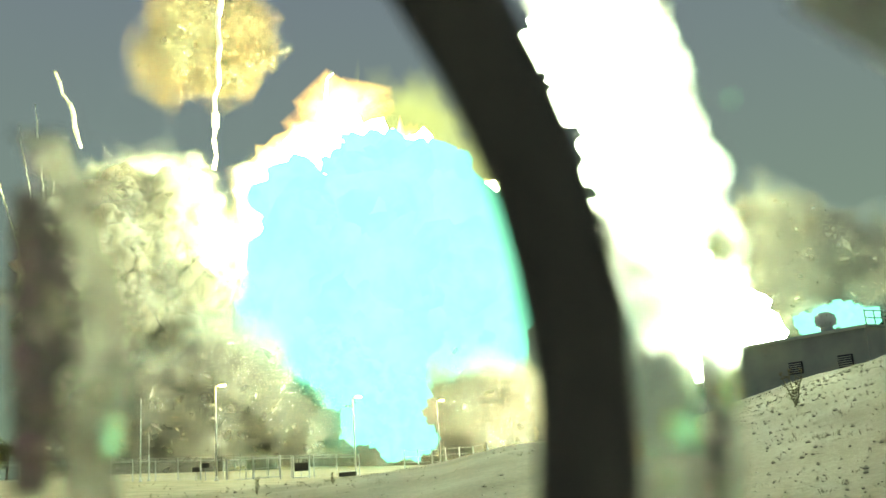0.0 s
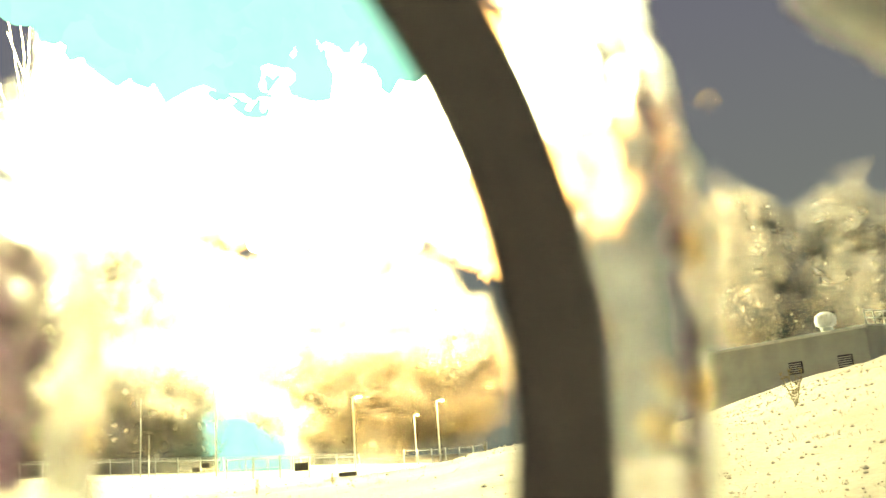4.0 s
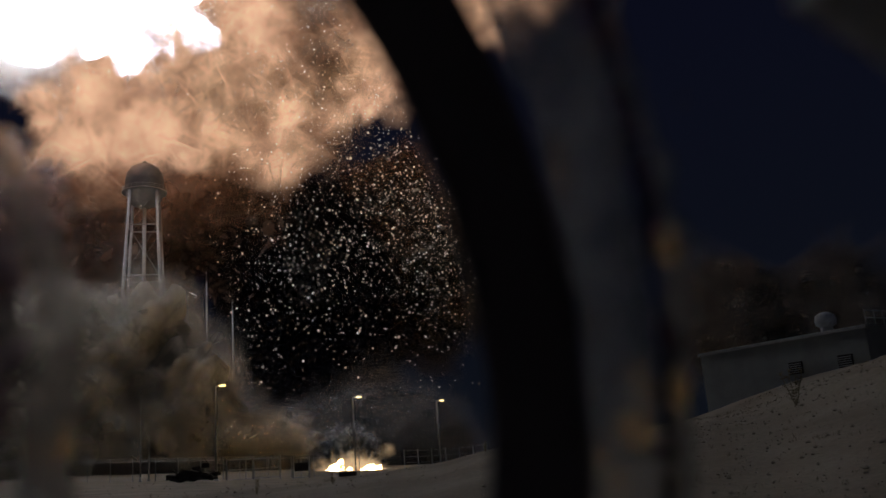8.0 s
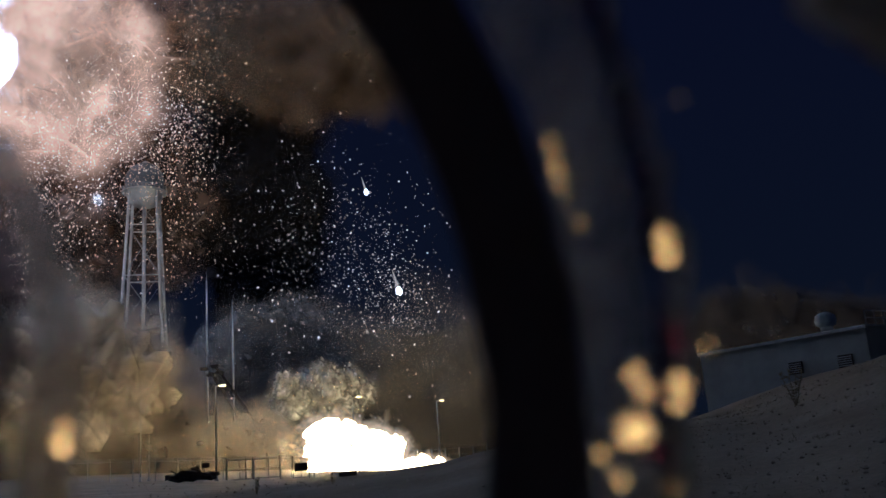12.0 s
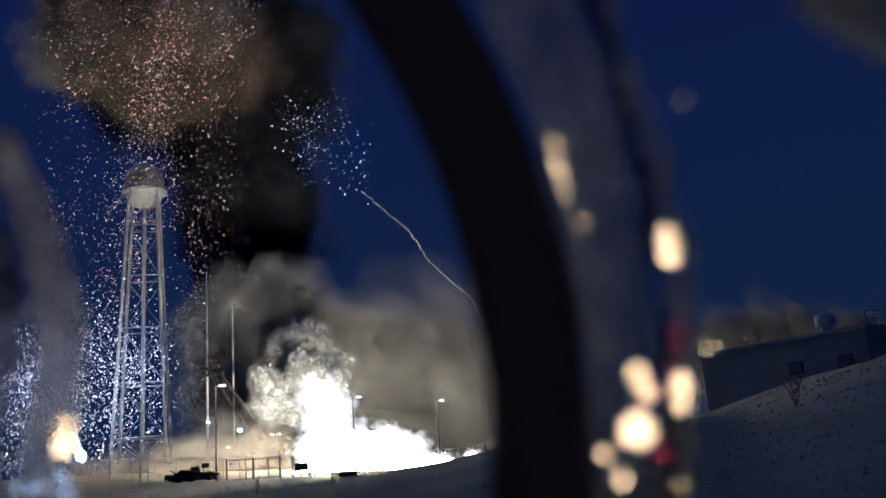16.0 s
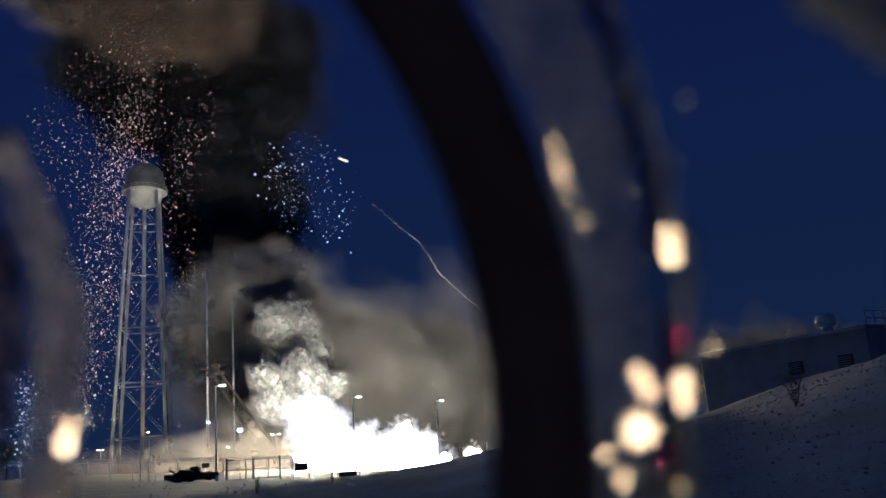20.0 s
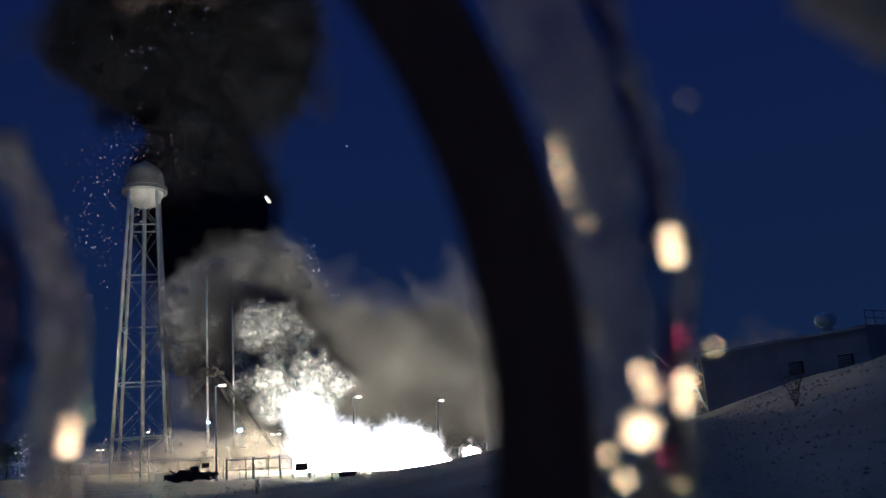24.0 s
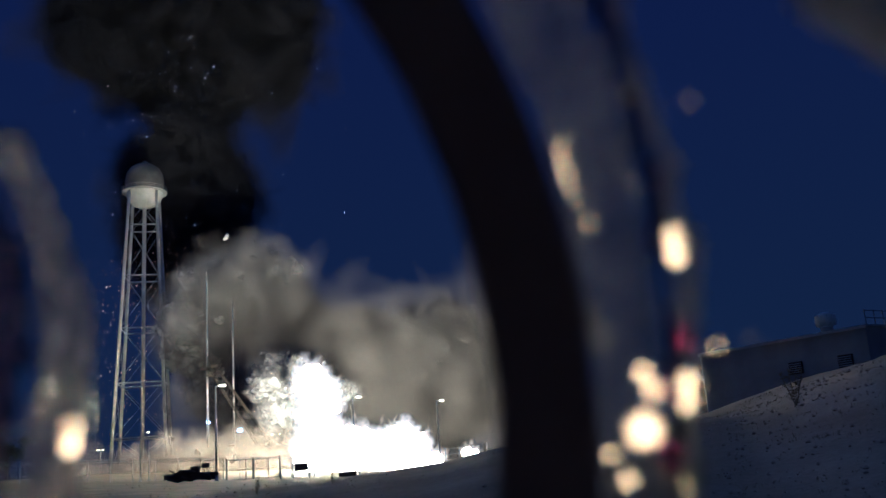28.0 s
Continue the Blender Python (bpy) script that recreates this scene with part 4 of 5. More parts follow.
cloud("stream_of_fire", "stream of burning propellant pouring to the ground", "fire", [
    (0, -5.5, 4.1, 3.0, 4.4, 190, -2.7), (1, -7.6, 3.2, 2.7, 3.4, 190, -2.3), (1.5, -8.4, 2.9, 2.7, 3.0, 190, -2.3), (2, -10.2, 3.3, 1.7, 3.4, 190, -3.4), (2.5, -12.0, 4.2, 1.1, 3.8, 190, -4.2), (3, -12.9, 4.6, 0.8, 4.2, 190, -4.6), (3.5, -14.1, 3.9, 0.7, 3.8, 190, -3.8), (4.5, -12.5, -2.5, 2.3, 1.1, 190, 0.0), (5.5, -12.6, -5.8, 2.3, 0.8, 190, 0.0)],
    190, 44, 3.8, [FIRE_COOL], 8, 6, "flame", SMALL_TONGUES, 60)
cloud("ground_fire", "blinding white propellant fire on the ground", "fire", [
    (0, -6.6, -6.0, 3.8, 0.8), (6.9, -6.9, -5.3, 2.3, 0.8), (7.5, -6.4, -1.9, 0.6, 0.3), (8, -6.9, -1.3, 1.5, 0.4), (8.5, -6.7, -0.8, 1.8, 0.6), (9, -6.3, 0.0, 1.9, 0.8), (9.5, -6.3, 0.1, 2.1, 0.9), (10, -6.1, 0.3, 2.3, 1.1), (11, -6.5, 0.6, 2.7, 1.2), (12.5, -6.7, 0.4, 3.2, 1.2), (14.5, -6.7, 0.4, 4.2, 1.3), (17, -6.3, 0.3, 4.4, 1.4), (19, -6.1, 0.3, 4.5, 1.4), (21, -6.1, 0.3, 4.6, 1.4), (25, -6.3, 0.5, 4.6, 1.6), (28, -6.3, 0.5, 4.6, 1.5)],
    165, 90, 2.1, [FIRE_GROUND], 11, 7, "flame", SMALL_TONGUES, 60, 0.85, 0.12)
cloud("fire_column", "tall bright tongue of flame over the blaze", "fire", [
    (0, -8.0, -5.9, 1.1, 0.8), (9.5, -7.9, -2.9, 0.9, 0.8), (11, -7.4, 1.0, 1.5, 1.0), (14.5, -9.1, 1.8, 1.5, 1.1), (15.5, -8.9, 2.9, 1.1, 1.5), (17, -8.2, 3.4, 0.9, 1.9), (18.5, -8.6, 3.0, 1.1, 1.7), (20, -9.1, 2.4, 1.3, 1.2), (22, -9.7, 2.0, 1.3, 1.0), (24, -9.7, 2.6, 1.1, 1.3), (25, -9.1, 3.0, 1.1, 1.5), (26.5, -9.1, 4.0, 1.0, 1.9), (27, -8.7, 4.1, 0.9, 2.0), (28, -9.1, 3.8, 0.9, 2.1)],
    166, 18, 1.9, [FIRE_GROUND], 13, 4, "flame", SMALL_TONGUES, 60, 1.2, 0.15)
cloud("low_flames", "ragged low flames trailing off the blaze", "fire", [
    (0, -1.6, -6.4, 2.3, 0.4), (9.5, -2.5, -4.0, 2.3, 0.4), (11, -2.7, -0.8, 1.9, 0.4), (14.5, -1.6, -0.6, 2.3, 0.5), (17, -2.3, -0.5, 1.7, 0.3), (20, -2.3, -0.5, 1.7, 0.3), (28, -2.5, -0.4, 1.8, 0.4)],
    163, 30, 1.3, [FIRE_GROUND], 16, 4, "flame", SMALL_TONGUES, 60, 0.8, 0.15)
cloud("flame_smoke", "small bright smoke puffs curling off the flames", "smoke", [
    (0, -8.0, -5.9, 3.8, 0.8), (6.6, -8.0, -4.9, 3.0, 0.8), (7.5, -8.2, -1.1, 1.9, 0.8), (8.5, -7.0, 1.7, 2.3, 0.9), (9.5, -6.9, 3.1, 2.3, 1.1), (11, -7.6, 4.3, 2.9, 1.1), (14.5, -9.8, 4.4, 3.0, 1.7), (17, -10.1, 4.8, 3.0, 1.9), (20, -10.1, 4.8, 3.0, 1.7), (24, -9.8, 4.8, 3.0, 1.7), (28, -9.8, 4.4, 3.0, 1.7)],
    206, 20, 3.2, [GREY], 15, 5, "billow", BILLOWS, 50, 1.0, 0.08)
cloud("burning_puddle", "small propellant fire burning beside the main blaze", "fire", [
    (0, 0.4, -5.5, 0.4, 0.3), (12.5, 0.6, -3.5, 0.5, 0.3), (15, 1.0, -0.4, 0.6, 0.2), (28, 0.8, -0.1, 0.7, 0.2)],
    160, 7, 0.8, [FIRE_GROUND], 12, 2, "flame", SMALL_TONGUES, 60, 1.0, 0.15)
cloud("smoke_bank", "thick tan smoke bank rolling over the pad", "smoke", [
    (0, -20.9, 8.8, 4.6, 9.9), (1, -21.9, 8.9, 4.6, 9.9), (2, -22.7, 8.2, 4.9, 9.1), (3, -22.8, 7.5, 4.2, 8.9), (5.5, -23.5, 4.4, 6.5, 7.2, 215), (7, -23.5, 3.6, 6.8, 6.6, 208), (8, -23.5, 3.6, 6.8, 6.3, 205), (9, -24.2, 3.5, 6.6, 5.7, 205), (9.5, -24.5, 3.6, 6.6, 5.3, 205), (11, -25.7, 4.5, 6.5, 3.4, 205), (12.5, -28.1, 4.6, 6.5, 3.8, 205), (14.5, -36.8, 4.9, 6.5, 4.2, 205), (17, -48.5, 5.2, 6.5, 4.2, 205)],
    228, 64, 12.5, [TAN], 14, 14, "billow", GREAT_BILLOWS)
cloud("dust_skirt", "soft tan dust billowing low round the pad", "smoke", [
    (0, -16.2, 3.4, 7.2, 3.2, 193), (1, -16.9, 3.0, 7.6, 3.0, 193), (2, -18.3, 3.1, 7.6, 3.0, 193), (3, -20.0, 3.2, 7.6, 3.0, 193), (5.5, -20.6, 2.2, 8.4, 2.3, 193), (7, -19.9, 1.5, 8.4, 1.7, 193), (9, -19.9, 1.3, 8.4, 1.5, 193), (11, -18.3, 0.9, 9.5, 0.9, 196), (14.5, -15.6, -1.3, 9.5, 0.5, 205), (28, -15.6, -1.3, 9.5, 0.5, 205)],
    193, 46, 8, [TAN_WOOL], 27, 6, "veil", WOOL)
cloud("brown_dust_cloud", "brown dust and smoke wall hanging over the pad", "smoke", [
    (0, -0.3, 1.2, 4.9, 1.5, 228), (1, -1.9, 0.2, 5.7, 1.3, 228), (1.5, -2.2, 1.1, 5.7, 1.7, 230), (2, -2.5, 2.1, 6.1, 2.5, 235), (3, -4.7, 3.1, 7.2, 3.0, 250), (3.5, -5.7, 4.1, 7.6, 3.4, 262), (4.5, -5.5, 7.8, 8.4, 6.1, 280), (5.5, -5.9, 9.0, 8.7, 7.6, 290), (6, -5.5, 9.0, 8.4, 7.6, 294), (7, -5.5, 9.3, 8.0, 7.2, 320), (8, -5.7, 12.4, 8.4, 7.2, 330), (9.5, -7.0, 25.1, 7.2, 3.0, 310), (11, -7.7, 26.2, 7.6, 3.0, 300), (12.5, -11.3, 27.3, 8.4, 2.9, 300), (14.5, -17.2, 27.1, 6.5, 3.8, 304), (17, -20.2, 27.5, 5.7, 3.4, 304), (20, -20.6, 30.8, 6.5, 3.4, 304), (24, -20.7, 34.7, 6.5, 3.4, 304), (28, -20.7, 37.4, 6.5, 3.4, 304)],
    304, 70, 13, [BROWN_WOOL, TAN_WOOL, BROWN_WOOL], 17, 10, "veil", WOOL)
cloud("dark_smoke_column", "dark smoke column leaning over the pad", "smoke", [
    (0, -6.5, -3.0, 4.6, 0.8, 250), (3, -9.1, 2.2, 3.4, 1.5, 266), (3.5, -9.1, 3.6, 3.8, 2.3, 272), (4.5, -9.0, 6.6, 3.4, 4.6, 284), (5.5, -8.9, 7.7, 3.0, 5.3, 284), (6, -8.2, 8.0, 3.0, 5.7, 286), (7, -7.4, 8.0, 4.2, 5.7, 288), (8, -10.3, 11.1, 4.6, 6.8, 306), (9.5, -12.1, 13.8, 3.0, 8.0), (11, -12.4, 15.6, 3.4, 8.0), (12.5, -12.8, 16.4, 3.0, 7.2), (14.5, -13.2, 16.4, 3.0, 6.5), (17, -13.9, 16.0, 3.4, 5.7), (20, -14.7, 16.0, 3.4, 5.7), (24, -16.5, 16.4, 3.2, 5.7), (28, -17.6, 16.4, 3.2, 5.7)],
    310, 46, 12, [DARK_WOOL], 18, 10, "veil", WOOL)
cloud("firelit_smoke_cloud", "rolling smoke with painted orange fire glow in its folds", "smoke", [
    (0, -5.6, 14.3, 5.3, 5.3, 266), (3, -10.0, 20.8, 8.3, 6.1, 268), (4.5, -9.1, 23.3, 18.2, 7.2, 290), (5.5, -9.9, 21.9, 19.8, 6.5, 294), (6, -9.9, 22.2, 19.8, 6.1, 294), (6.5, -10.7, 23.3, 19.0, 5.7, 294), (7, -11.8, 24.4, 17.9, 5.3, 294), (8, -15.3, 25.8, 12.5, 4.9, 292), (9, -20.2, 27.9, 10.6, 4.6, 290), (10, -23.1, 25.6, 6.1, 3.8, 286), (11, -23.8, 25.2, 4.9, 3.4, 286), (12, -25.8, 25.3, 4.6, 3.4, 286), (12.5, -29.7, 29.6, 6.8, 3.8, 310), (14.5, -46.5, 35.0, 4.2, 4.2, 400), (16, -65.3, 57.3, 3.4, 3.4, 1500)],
    292, 72, 15, [SMOKE_GLOW, TAN_WOOL, SMOKE_GLOW, BROWN_WOOL], 19, 9, "veil", WOOL)
# Added so that painted glow shows as bright smears through the film.
cloud("firelit_smoke_cloud", "smoke with painted peach glow, added beside the fireball", "smoke", [
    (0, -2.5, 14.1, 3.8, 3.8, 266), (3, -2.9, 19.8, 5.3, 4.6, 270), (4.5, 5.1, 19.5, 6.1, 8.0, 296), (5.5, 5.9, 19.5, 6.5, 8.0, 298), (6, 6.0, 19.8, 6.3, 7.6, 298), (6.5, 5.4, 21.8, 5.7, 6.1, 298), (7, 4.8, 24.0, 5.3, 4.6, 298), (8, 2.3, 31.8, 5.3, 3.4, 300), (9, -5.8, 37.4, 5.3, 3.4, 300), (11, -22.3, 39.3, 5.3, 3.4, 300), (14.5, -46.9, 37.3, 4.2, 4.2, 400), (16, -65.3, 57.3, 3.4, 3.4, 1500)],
    292, 30, 14, [SMOKE_GLOW, TAN_WOOL], 54, 9, "veil", WOOL)
cloud("smoke_veil", "soft blue-grey smoke hanging round the rolling smoke", "smoke", [
    (0, -6.6, -5.7, 3.8, 0.8), (7, -6.5, -3.7, 3.8, 0.8), (9.5, -9.1, 2.2, 3.0, 1.9), (11, -10.5, 4.8, 3.4, 2.7), (14.5, -11.9, 6.7, 3.2, 3.6), (17, -12.1, 8.2, 3.3, 4.2), (20, -12.2, 8.6, 3.3, 4.2), (24, -12.5, 9.1, 3.2, 4.2), (28, -12.8, 9.0, 3.2, 4.2)],
    248, 40, 9, [GREY_WOOL], 55, 6, "veil", WOOL)
cloud("dark_smoke_plume", "dark smoke plume rising high over the pad", "smoke", [
    (0, -13.4, 40.2, 5.3, 3.0), (3, -13.4, 40.2, 7.6, 3.8), (5.5, -13.5, 36.5, 11.4, 4.6), (8, -12.0, 32.1, 11.4, 3.4), (9.5, -12.5, 28.6, 9.9, 3.4), (11, -12.9, 27.9, 9.1, 3.2), (14.5, -15.3, 26.8, 8.3, 4.6), (17, -16.0, 26.1, 8.0, 4.9), (20, -16.4, 26.1, 7.6, 4.9), (24, -16.6, 27.4, 8.0, 4.6), (28, -16.6, 28.1, 8.2, 4.4)],
    330, 74, 15, [DARK_WOOL], 23, 10, "veil", WOOL)
cloud("launch_smoke", "tan smoke cloud rising over the fireball", "smoke", [
    (0, -15.8, 27.5, 3.8, 3.0, 345), (1, -12.8, 31.0, 4.9, 2.7, 340), (2, -13.1, 36.0, 5.3, 2.3, 300), (3, -13.4, 39.6, 5.7, 2.3, 305), (8, -13.8, 54.8, 5.7, 2.3, 305)],
    305, 30, 11, [TAN_WOOL, BROWN_WOOL], 24, 8, "veil", WOOL)
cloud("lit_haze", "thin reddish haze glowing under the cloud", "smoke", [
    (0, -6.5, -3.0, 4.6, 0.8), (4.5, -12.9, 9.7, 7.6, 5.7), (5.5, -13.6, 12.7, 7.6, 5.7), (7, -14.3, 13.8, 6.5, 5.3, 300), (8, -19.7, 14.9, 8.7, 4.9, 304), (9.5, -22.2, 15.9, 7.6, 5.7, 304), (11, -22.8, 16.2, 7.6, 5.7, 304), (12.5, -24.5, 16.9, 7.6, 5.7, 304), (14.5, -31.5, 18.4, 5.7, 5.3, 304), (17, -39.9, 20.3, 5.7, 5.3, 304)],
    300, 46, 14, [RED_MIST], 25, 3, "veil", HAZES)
cloud("fire_haze", "thin pale haze glowing round the ground fire", "smoke", [
    (0, -6.6, -6.4, 4.6, 0.8), (7, -6.6, -5.0, 4.6, 0.8), (8, -6.4, -0.9, 4.6, 1.5), (9.5, -5.5, 1.2, 7.6, 2.7), (11, -5.4, 2.7, 8.7, 3.4), (14.5, -7.3, 3.8, 9.1, 3.8), (17, -7.6, 4.6, 9.5, 4.2), (28, -7.6, 4.6, 9.5, 4.2)],
    243, 34, 15, [MIST], 26, 8, "veil", HAZES)
cloud("fire_smoke", "grey smoke rolling up behind the ground fire", "smoke", [
    (0, -6.6, -5.7, 3.8, 0.8), (7, -6.5, -3.0, 3.8, 0.8), (8, -7.7, 0.6, 3.4, 1.1), (9.5, -9.1, 3.3, 2.7, 2.3), (11, -10.8, 5.2, 3.0, 2.7), (14.5, -12.3, 6.4, 3.4, 3.8), (17, -13.0, 7.5, 4.2, 4.2), (20, -13.3, 7.9, 4.2, 4.2), (24, -13.7, 8.3, 4.2, 4.2), (28, -14.0, 8.3, 4.2, 4.2)],
    258, 24, 9, [GREY], 29, 8, "billow", BILLOWS)
cloud("drifting_smoke", "warm-lit smoke drifting low beside the ground fire", "smoke", [
    (0, -3.0, -6.0, 3.8, 0.8), (7, -2.8, -3.2, 3.8, 0.8), (8, -3.3, 0.3, 2.3, 0.8), (9.5, -1.4, 1.7, 3.0, 1.5), (11, 0.2, 3.7, 2.7, 3.0), (14.5, -0.9, 3.8, 3.8, 2.9), (17, -1.6, 4.2, 4.6, 3.0), (20, -2.0, 4.2, 4.9, 3.0), (24, -1.9, 5.0, 5.7, 3.6), (28, -1.9, 5.4, 6.1, 4.0)],
    246, 44, 10, [GREY_WOOL], 30, 10, "veil", HAZES)
cloud("smoke_plume", "bright curling smoke plume over the flames", "smoke", [
    (0, -9.4, -5.5, 0.8, 0.8), (8, -9.3, -2.7, 0.8, 0.8), (9.5, -9.9, 0.8, 1.1, 1.1), (11, -9.7, 2.2, 1.5, 1.9), (14.5, -10.1, 5.2, 1.9, 2.3), (17, -9.7, 5.9, 1.9, 3.0), (20, -10.8, 6.7, 1.7, 3.4), (22, -10.1, 4.4, 1.5, 1.9), (24, -11.9, 6.7, 2.3, 3.0), (25, -11.6, 6.3, 2.3, 2.7), (28, -11.3, 3.8, 1.9, 2.3)],
    224, 26, 4.6, [GREY], 33, 6, "billow", BILLOWS, 50)
cloud("far_smoke", "pale smoke clouds drifting beyond the bunker", "smoke", [
    (0, 22.4, 9.9, 3.4, 4.9), (3, 20.5, 10.5, 2.7, 4.6), (5.5, 19.1, 10.3, 2.3, 4.6), (8, 18.6, 7.2, 3.0, 3.4), (11, 20.4, 5.5, 4.6, 3.0), (17, 21.1, 4.0, 5.3, 2.3), (28, 20.5, 2.0, 5.7, 1.5)],
    320, 44, 11, [PALE_WOOL], 31, 14, "veil", WOOL)
cloud("far_smoke", "pale smoke clouds drifting beyond the bunker", "smoke", [
    (0, 27.0, 6.8, 3.4, 3.4), (3, 26.3, 7.8, 1.9, 4.2), (5.5, 25.5, 9.0, 2.1, 4.2), (8, 25.0, 6.0, 2.3, 3.0), (11, 26.2, 3.5, 2.3, 2.3), (17, 26.2, 2.1, 2.7, 1.9), (28, 27.1, 0.7, 2.7, 1.1)],
    325, 24, 11, [PALE_WOOL], 35, 14, "veil", WOOL)
cloud("far_fire", "fire glowing beyond the bunker", "fire", [
    (0, 24.3, 5.9, 2.1, 0.9), (1, 24.1, 5.9, 3.4, 0.9), (1.7, 23.9, 4.9, 3.8, 0.8), (2.2, 23.4, 2.4, 3.4, 0.8), (4, 23.0, -0.2, 3.4, 0.4), (28, 22.8, -1.5, 3.4, 0.4)],
    300, 22, 3.4, [FIRE_COOL], 36, 8, "flame", SMALL_TONGUES, 60)


# ---- the camera's own rain cover ----
def clear_film(name, veil, tone):
    """Crumpled plastic film: mostly clear, scattering the light that falls through it."""
    m, n, l, top = nodes_of(name)
    no, ra = mixed_noise(n, l, 45.0, 5, 0.3, 0.72, (veil * 0.25,) * 3, (min(1, veil * 1.6),) * 3)
    clear, tr, gl, m1, m2 = (n.new(k) for k in ("ShaderNodeBsdfRefraction", "ShaderNodeBsdfTranslucent", "ShaderNodeBsdfGlossy", "ShaderNodeMixShader", "ShaderNodeMixShader"))
    clear.inputs["IOR"].default_value, clear.inputs["Roughness"].default_value = 1.12, 0.22
    clear.inputs["Color"].default_value = (0.74, 0.74, 0.73, 1)
    tr.inputs["Color"].default_value = (*tone, 1)
    gl.inputs["Roughness"].default_value = 0.3
    m1.inputs["Fac"].default_value = 0.15
    l.new(tr.outputs[0], m1.inputs[1])
    l.new(gl.outputs[0], m1.inputs[2])
    l.new(ra.outputs[0], m2.inputs["Fac"])
    l.new(clear.outputs[0], m2.inputs[1])
    l.new(m1.outputs[0], m2.inputs[2])
    l.new(m2.outputs[0], top.inputs["Surface"])
    return m


def glint_material(name, tint):
    """Glint beads: rough refraction, so that each catches the fire."""
    m, n, l, top = nodes_of(name)
    g = n.new("ShaderNodeBsdfRefraction")
    g.inputs["Roughness"].default_value, g.inputs["IOR"].default_value = 0.22, 1.5
    g.inputs["Color"].default_value = (*tint, 1)
    l.new(g.outputs[0], top.inputs["Surface"])
    return m


FILM = clear_film("plastic_film", 0.12, (0.8, 0.8, 0.78))
FILM_HAZY = clear_film("hazy_film", 0.19, (0.9, 0.84, 0.74))
HOOD = clear_film("hood_plastic", 1.0, (0.28, 0.27, 0.24))
TAPE = clear_film("purple_tape", 1.0, (0.10, 0.05, 0.085))
GLINT = glint_material("glint_bead", (1.0, 0.93, 0.80))
GLINT_PURPLE = glint_material("purple_glint", (0.30, 0.10, 0.22))


def rim_material():
    """Smoky rubber that lets a little light through."""
    m, n, l, top = nodes_of("smoky_rim")
    no, ra = mixed_noise(n, l, 30.0, 4, 0.3, 0.7, (0.03, 0.03, 0.035), (0.06, 0.06, 0.065))
    d, tr, mx = n.new("ShaderNodeBsdfDiffuse"), n.new("ShaderNodeBsdfTranslucent"), n.new("ShaderNodeMixShader")
    l.new(ra.outputs[0], d.inputs["Color"])
    tr.inputs["Color"].default_value = (0.85, 0.76, 0.76, 1)
    mx.inputs["Fac"].default_value = 0.12
    l.new(d.outputs[0], mx.inputs[1])
    l.new(tr.outputs[0], mx.inputs[2])
    l.new(mx.outputs[0], top.inputs["Surface"])
    return m


RIM = rim_material()


def film_strip(parent, name, material, left, right, seed, rows=46, cols=9):
    """A crumpled ribbon of film between two edges."""
    bm = bmesh.new()

    def along(points, u):
        k = min(len(points) - 2, int(u * (len(points) - 1)))
        return Vector(points[k]).lerp(Vector(points[k + 1]), u * (len(points) - 1) - k)

    grid = []
    for i in range(rows):
        u = i / (rows - 1)
        a, b = along(left, u), along(right, u)
        a.x += 0.0020 * noise.noise((u * 9, seed, 0))
        b.x += 0.0050 * noise.noise((u * 11, seed, 4))
        grid.append([bm.verts.new(a.lerp(b, j / (cols - 1)) + Vector((0, 0, 0.006 * noise.noise((u * 8, j * 0.5, seed))))) for j in range(cols)])
    for a, b in zip(grid, grid[1:]):
        for j in range(cols - 1):
            bm.faces.new((a[j], a[j + 1], b[j + 1], b[j]))
    bmesh.ops.solidify(bm, geom=bm.faces[:], thickness=0.0004)
    return part(name, smooth(bm), material, parent)


def wedge_bead(p, r, sides=16):
    """Prism bead, thick towards the fire, added to make a film glint."""
    bm = bmesh.new()
    way = Vector((-0.0324, -0.0808, -0.3400)) - p
    bend, lean = min(0.58, way.length / 0.34), 0.0
    while math.asin(1.5 * math.sin(lean)) - lean < bend:
        lean += 0.01
    way.normalize()
    ring = [Vector((math.cos(2 * math.pi * k / sides), math.sin(2 * math.pi * k / sides), 0)) * r for k in range(sides)]
    front = [bm.verts.new(p + q * 0.96 + Vector((0, 0, 0.15 * r))) for q in ring]
    edge = [bm.verts.new(p + q) for q in ring]
    back = [bm.verts.new(p + q * 0.98 - Vector((0, 0, 0.12 * r + math.tan(lean) * (q.dot(way) + r)))) for q in ring]
    for a, b in ((front, edge), (edge, back)):
        for k in range(sides):
            bm.faces.new((a[k], b[k], b[(k + 1) % sides], a[(k + 1) % sides]))
    bm.faces.new(front)
    bm.faces.new(back[::-1])
    return bm


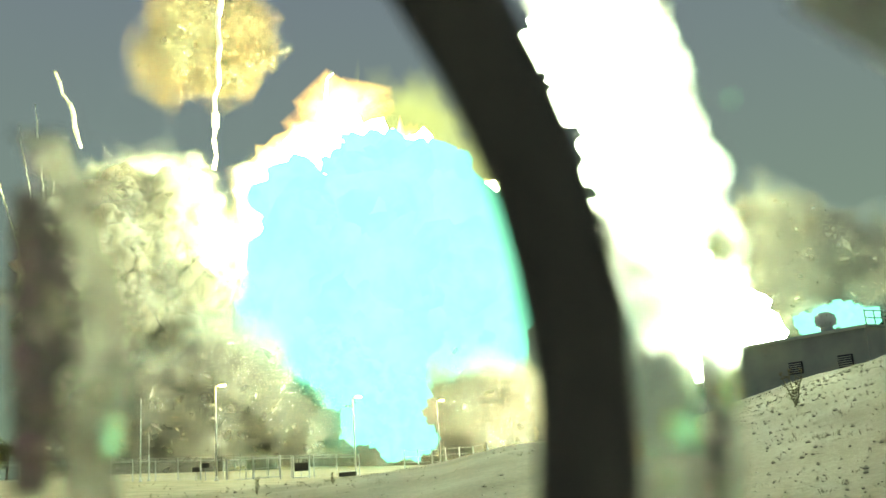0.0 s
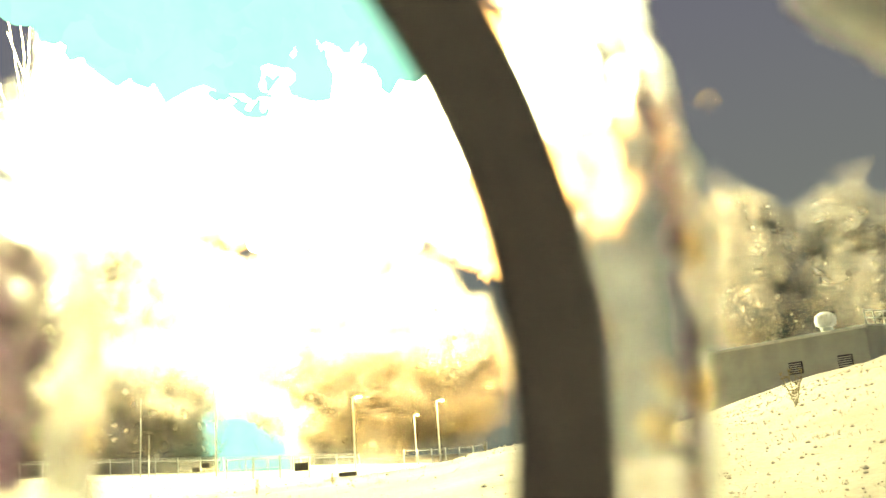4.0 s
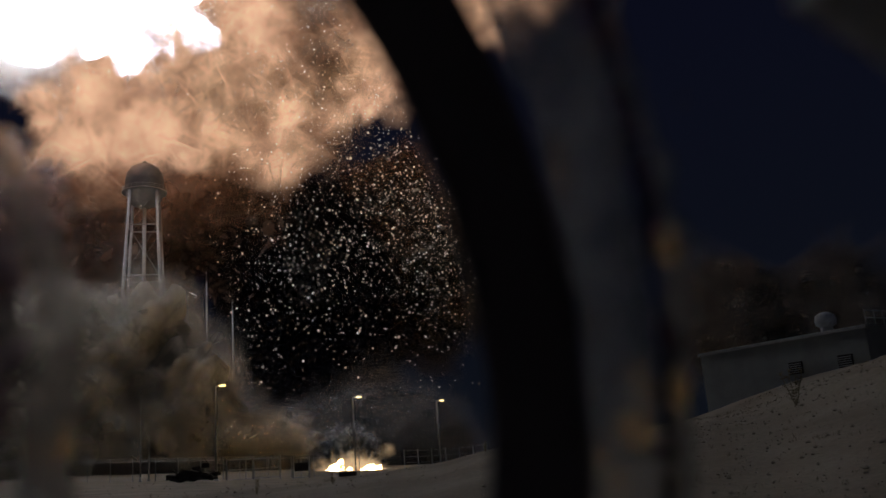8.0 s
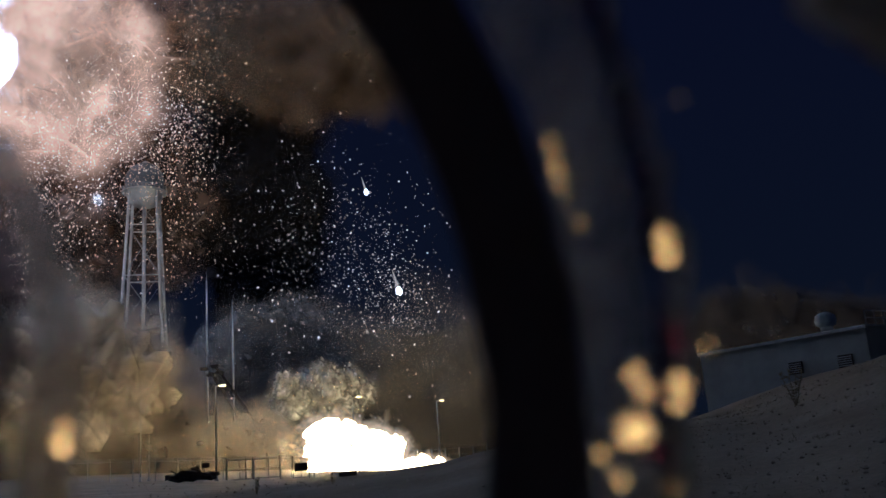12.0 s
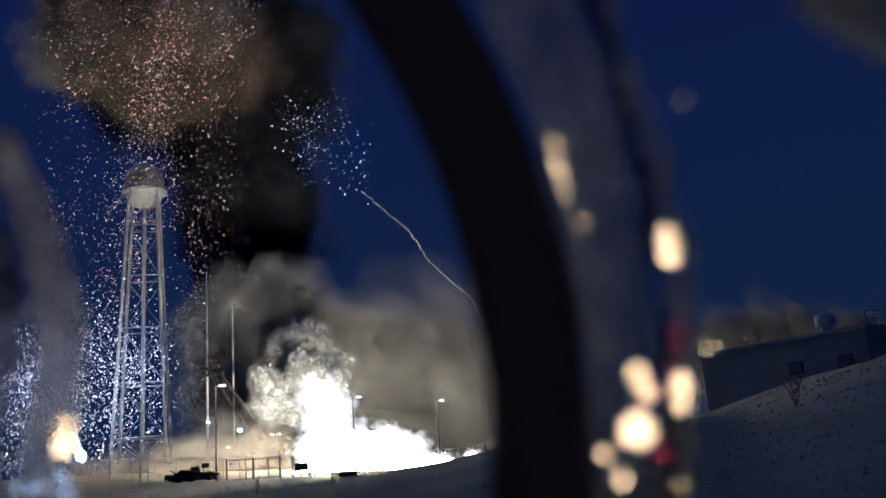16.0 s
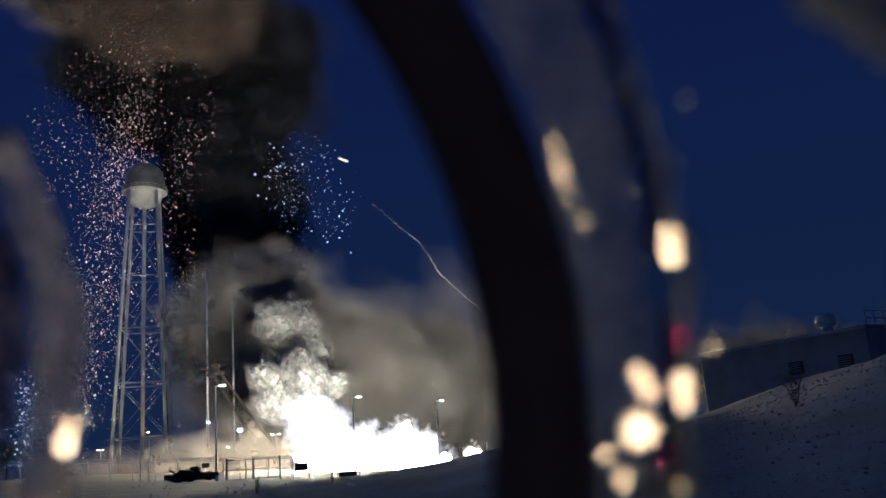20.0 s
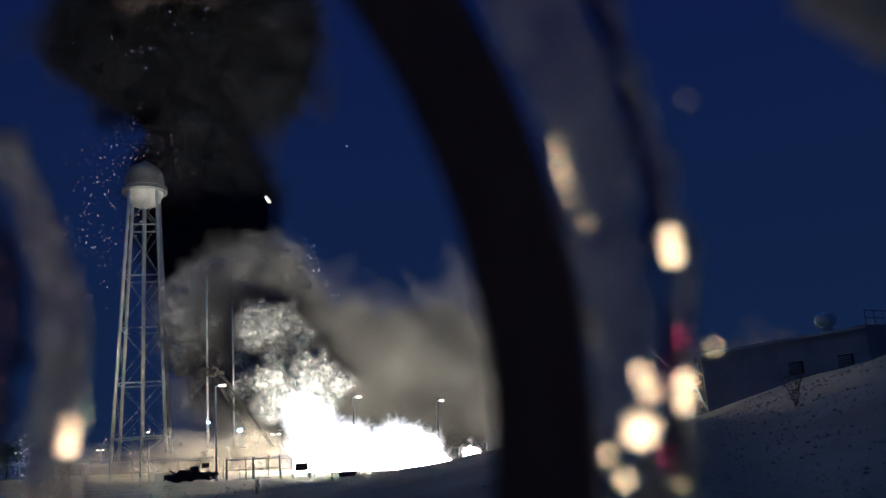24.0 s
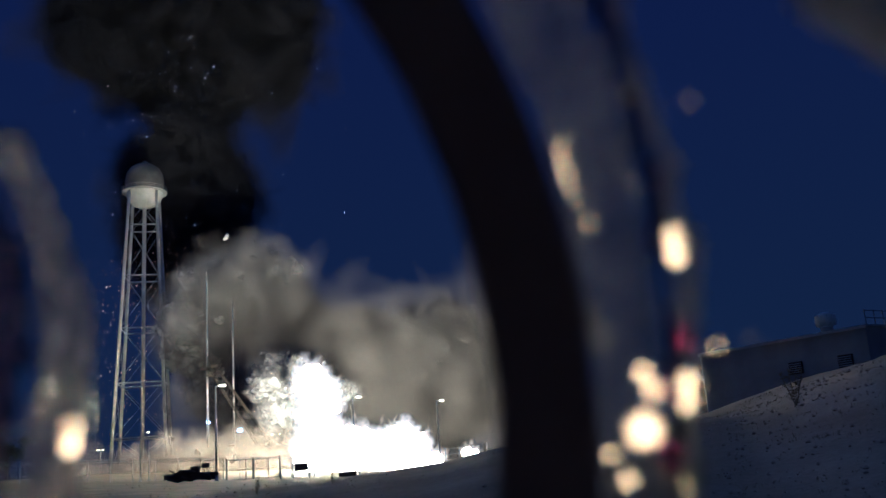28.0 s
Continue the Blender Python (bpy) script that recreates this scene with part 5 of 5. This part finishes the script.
def make_cover():
    cover = thing("rain_cover", EYE, "black rubber rim of a clear plastic rain cover", "camera cover")
    cx, cy, _ = -0.3208, -0.0934, -0.3500
    bm = bmesh.new()
    radius, rings, sides = 1568 / 1510 * 0.35, 60, 14
    loops = []
    for k in range(rings):
        a = radians(-25 + 80 * k / (rings - 1))
        c = Vector((cx + radius * math.cos(a), cy + radius * math.sin(a), -0.35))
        o = Vector((math.cos(a), math.sin(a), 0))
        loops.append([bm.verts.new(c + o * 0.0208 * math.cos(b) * (1 + 0.08 * noise.noise((k * 0.2, 0, 0))) + Vector((0, 0, 0.012 * math.sin(b)))) for b in [2 * math.pi * i / sides for i in range(sides)]])
    for a, b in zip(loops, loops[1:]):
        for i in range(sides):
            bm.faces.new((a[i], a[(i + 1) % sides], b[(i + 1) % sides], b[i]))
    bmesh.ops.recalc_face_normals(bm, faces=bm.faces)
    part("rim", smooth(bm), RIM, cover)
    s = 0.35 / 1510
    film_strip(cover, "film_fold", FILM, ((0.0098, 0.1147, -0.3600), (0.0372, 0.0622, -0.3600), (0.0515, 0.0098, -0.3600), (0.0634, -0.0498, -0.3600), (0.0658, -0.1166, -0.3600)), ((0.0529, 0.1179, -0.3700), (0.0720, 0.0787, -0.3700), (0.0823, 0.0272, -0.3700), (0.0921, -0.0267, -0.3700), (0.0970, -0.1198, -0.3700)), 1)
    film_strip(cover, "tape_edge", TAPE, ((0.0516, 0.1099, -0.3450), (0.0688, 0.0711, -0.3450), (0.0779, 0.0276, -0.3450), (0.0882, -0.0272, -0.3450), (0.0923, -0.1117, -0.3450)), ((0.0665, 0.1099, -0.3450), (0.0749, 0.0665, -0.3450), (0.0859, 0.0322, -0.3450), (0.0916, -0.0272, -0.3450), (0.0978, -0.1117, -0.3450)), 2)
    film_strip(cover, "film_fold", FILM, ((0.0682, 0.1147, -0.3600), (0.0765, 0.0694, -0.3600), (0.0896, 0.0336, -0.3600), (0.0968, -0.0284, -0.3600), (0.0968, -0.1166, -0.3600)), ((0.0709, 0.1115, -0.3500), (0.0825, 0.0698, -0.3500), (0.0953, 0.0350, -0.3500), (0.1057, -0.0090, -0.3500), (0.1038, -0.1133, -0.3500)), 3)
    film_strip(cover, "film_fold", FILM_HAZY, ((-0.2012, 0.0503, -0.3600), (-0.1845, 0.0265, -0.3600), (-0.1702, -0.0188, -0.3600), (-0.1726, -0.0617, -0.3600), (-0.1821, -0.1166, -0.3600)), ((-0.1798, 0.0503, -0.3600), (-0.1607, 0.0098, -0.3600), (-0.1488, -0.0284, -0.3600), (-0.1512, -0.0665, -0.3600), (-0.1559, -0.1166, -0.3600)), 4)
    film_strip(cover, "tape_edge", TAPE, ((-0.1845, 0.0243, -0.3300), (-0.1845, -0.0020, -0.3300), (-0.1845, -0.0347, -0.3300), (-0.1845, -0.0610, -0.3300), (-0.1845, -0.0959, -0.3300)), ((-0.1735, 0.0221, -0.3300), (-0.1626, -0.0020, -0.3300), (-0.1593, -0.0326, -0.3300), (-0.1659, -0.0610, -0.3300), (-0.1713, -0.0959, -0.3300)), 5)
    # Beads in place of the bright glints along the film folds.
    for p, r in (((0.0466, 0.0419, -0.3400), 9), ((0.0482, 0.0340, -0.3400), 10), ((0.0500, 0.0277, -0.3400), 9), ((0.0513, 0.0205, -0.3400), 4), ((0.0576, 0.0108, -0.3400), 6), ((0.0486, 0.0700, -0.3400), 5), ((0.0723, 0.0610, -0.3400), 9), ((0.0847, 0.0592, -0.3400), 4), ((0.0750, 0.0254, -0.3400), 4),
                 ((0.0905, 0.0047, -0.3400), 20), ((0.0928, -0.0011, -0.3400), 20), ((0.0973, -0.0538, -0.3400), 20), ((0.0964, -0.0601, -0.3400), 20), ((0.0793, -0.0723, -0.3400), 32), ((0.0835, -0.0561, -0.3400), 16), ((0.1083, -0.0385, -0.3400), 5), ((0.0730, -0.0921, -0.3400), 12), ((0.0662, -0.0820, -0.3400), 7), ((0.0937, -0.0943, -0.3400), 14),
                 ((-0.1495, -0.0707, -0.3400), 15), ((-0.1500, -0.0781, -0.3400), 15), ((0.0790, -0.0493, -0.3400), 14), ((0.0973, 0.0597, -0.3400), 6)):
        part("glint_bead", wedge_bead(Vector(p), r * 0.34 / 1510), GLINT, cover, "clear bead aimed to make a glint in the film")
    for p, r in (((0.0935, -0.0350, -0.3380), 13), ((0.0915, -0.0455, -0.3380), 12), ((0.0885, -0.0560, -0.3380), 11), ((0.0895, -0.0812, -0.3380), 13)):
        part("glint_bead", wedge_bead(Vector(p), r * 0.34 / 1510), GLINT_PURPLE, cover, "purple bead added to make a coloured glint")
    MOVES.append((cover, [(t, EYE @ pose(dx * s, dy * s, 0)) for t, dx, dy in ((0, 76, 0), (1, 78, 0), (2, 68, 0), (3, 52, 0), (3.5, 44, 0), (5.5, 10, 0), (8, -8, 0), (11, -12, 0), (14.5, -10, 0), (17, -6, 0), (21, -4, 0), (28, 4, 0))]))
    hood = thing("lens_hood", EYE, "dark corner of the camera housing's hood", "camera hood")
    plate = bmesh.new()
    box(plate, (0, -0.006, -0.02), (0.12, 0.006, 0.02), 0.002)
    bmesh.ops.transform(plate, matrix=Matrix.Translation((0.0988, 0.0733, -0.2200)) @ Matrix.Rotation(radians(-31), 4, "Z"), verts=plate.verts)
    part("edge", plate, HOOD, hood)


make_cover()


def motions():
    for ob, rows in MOVES:
        walk(ob, rows)


motions()
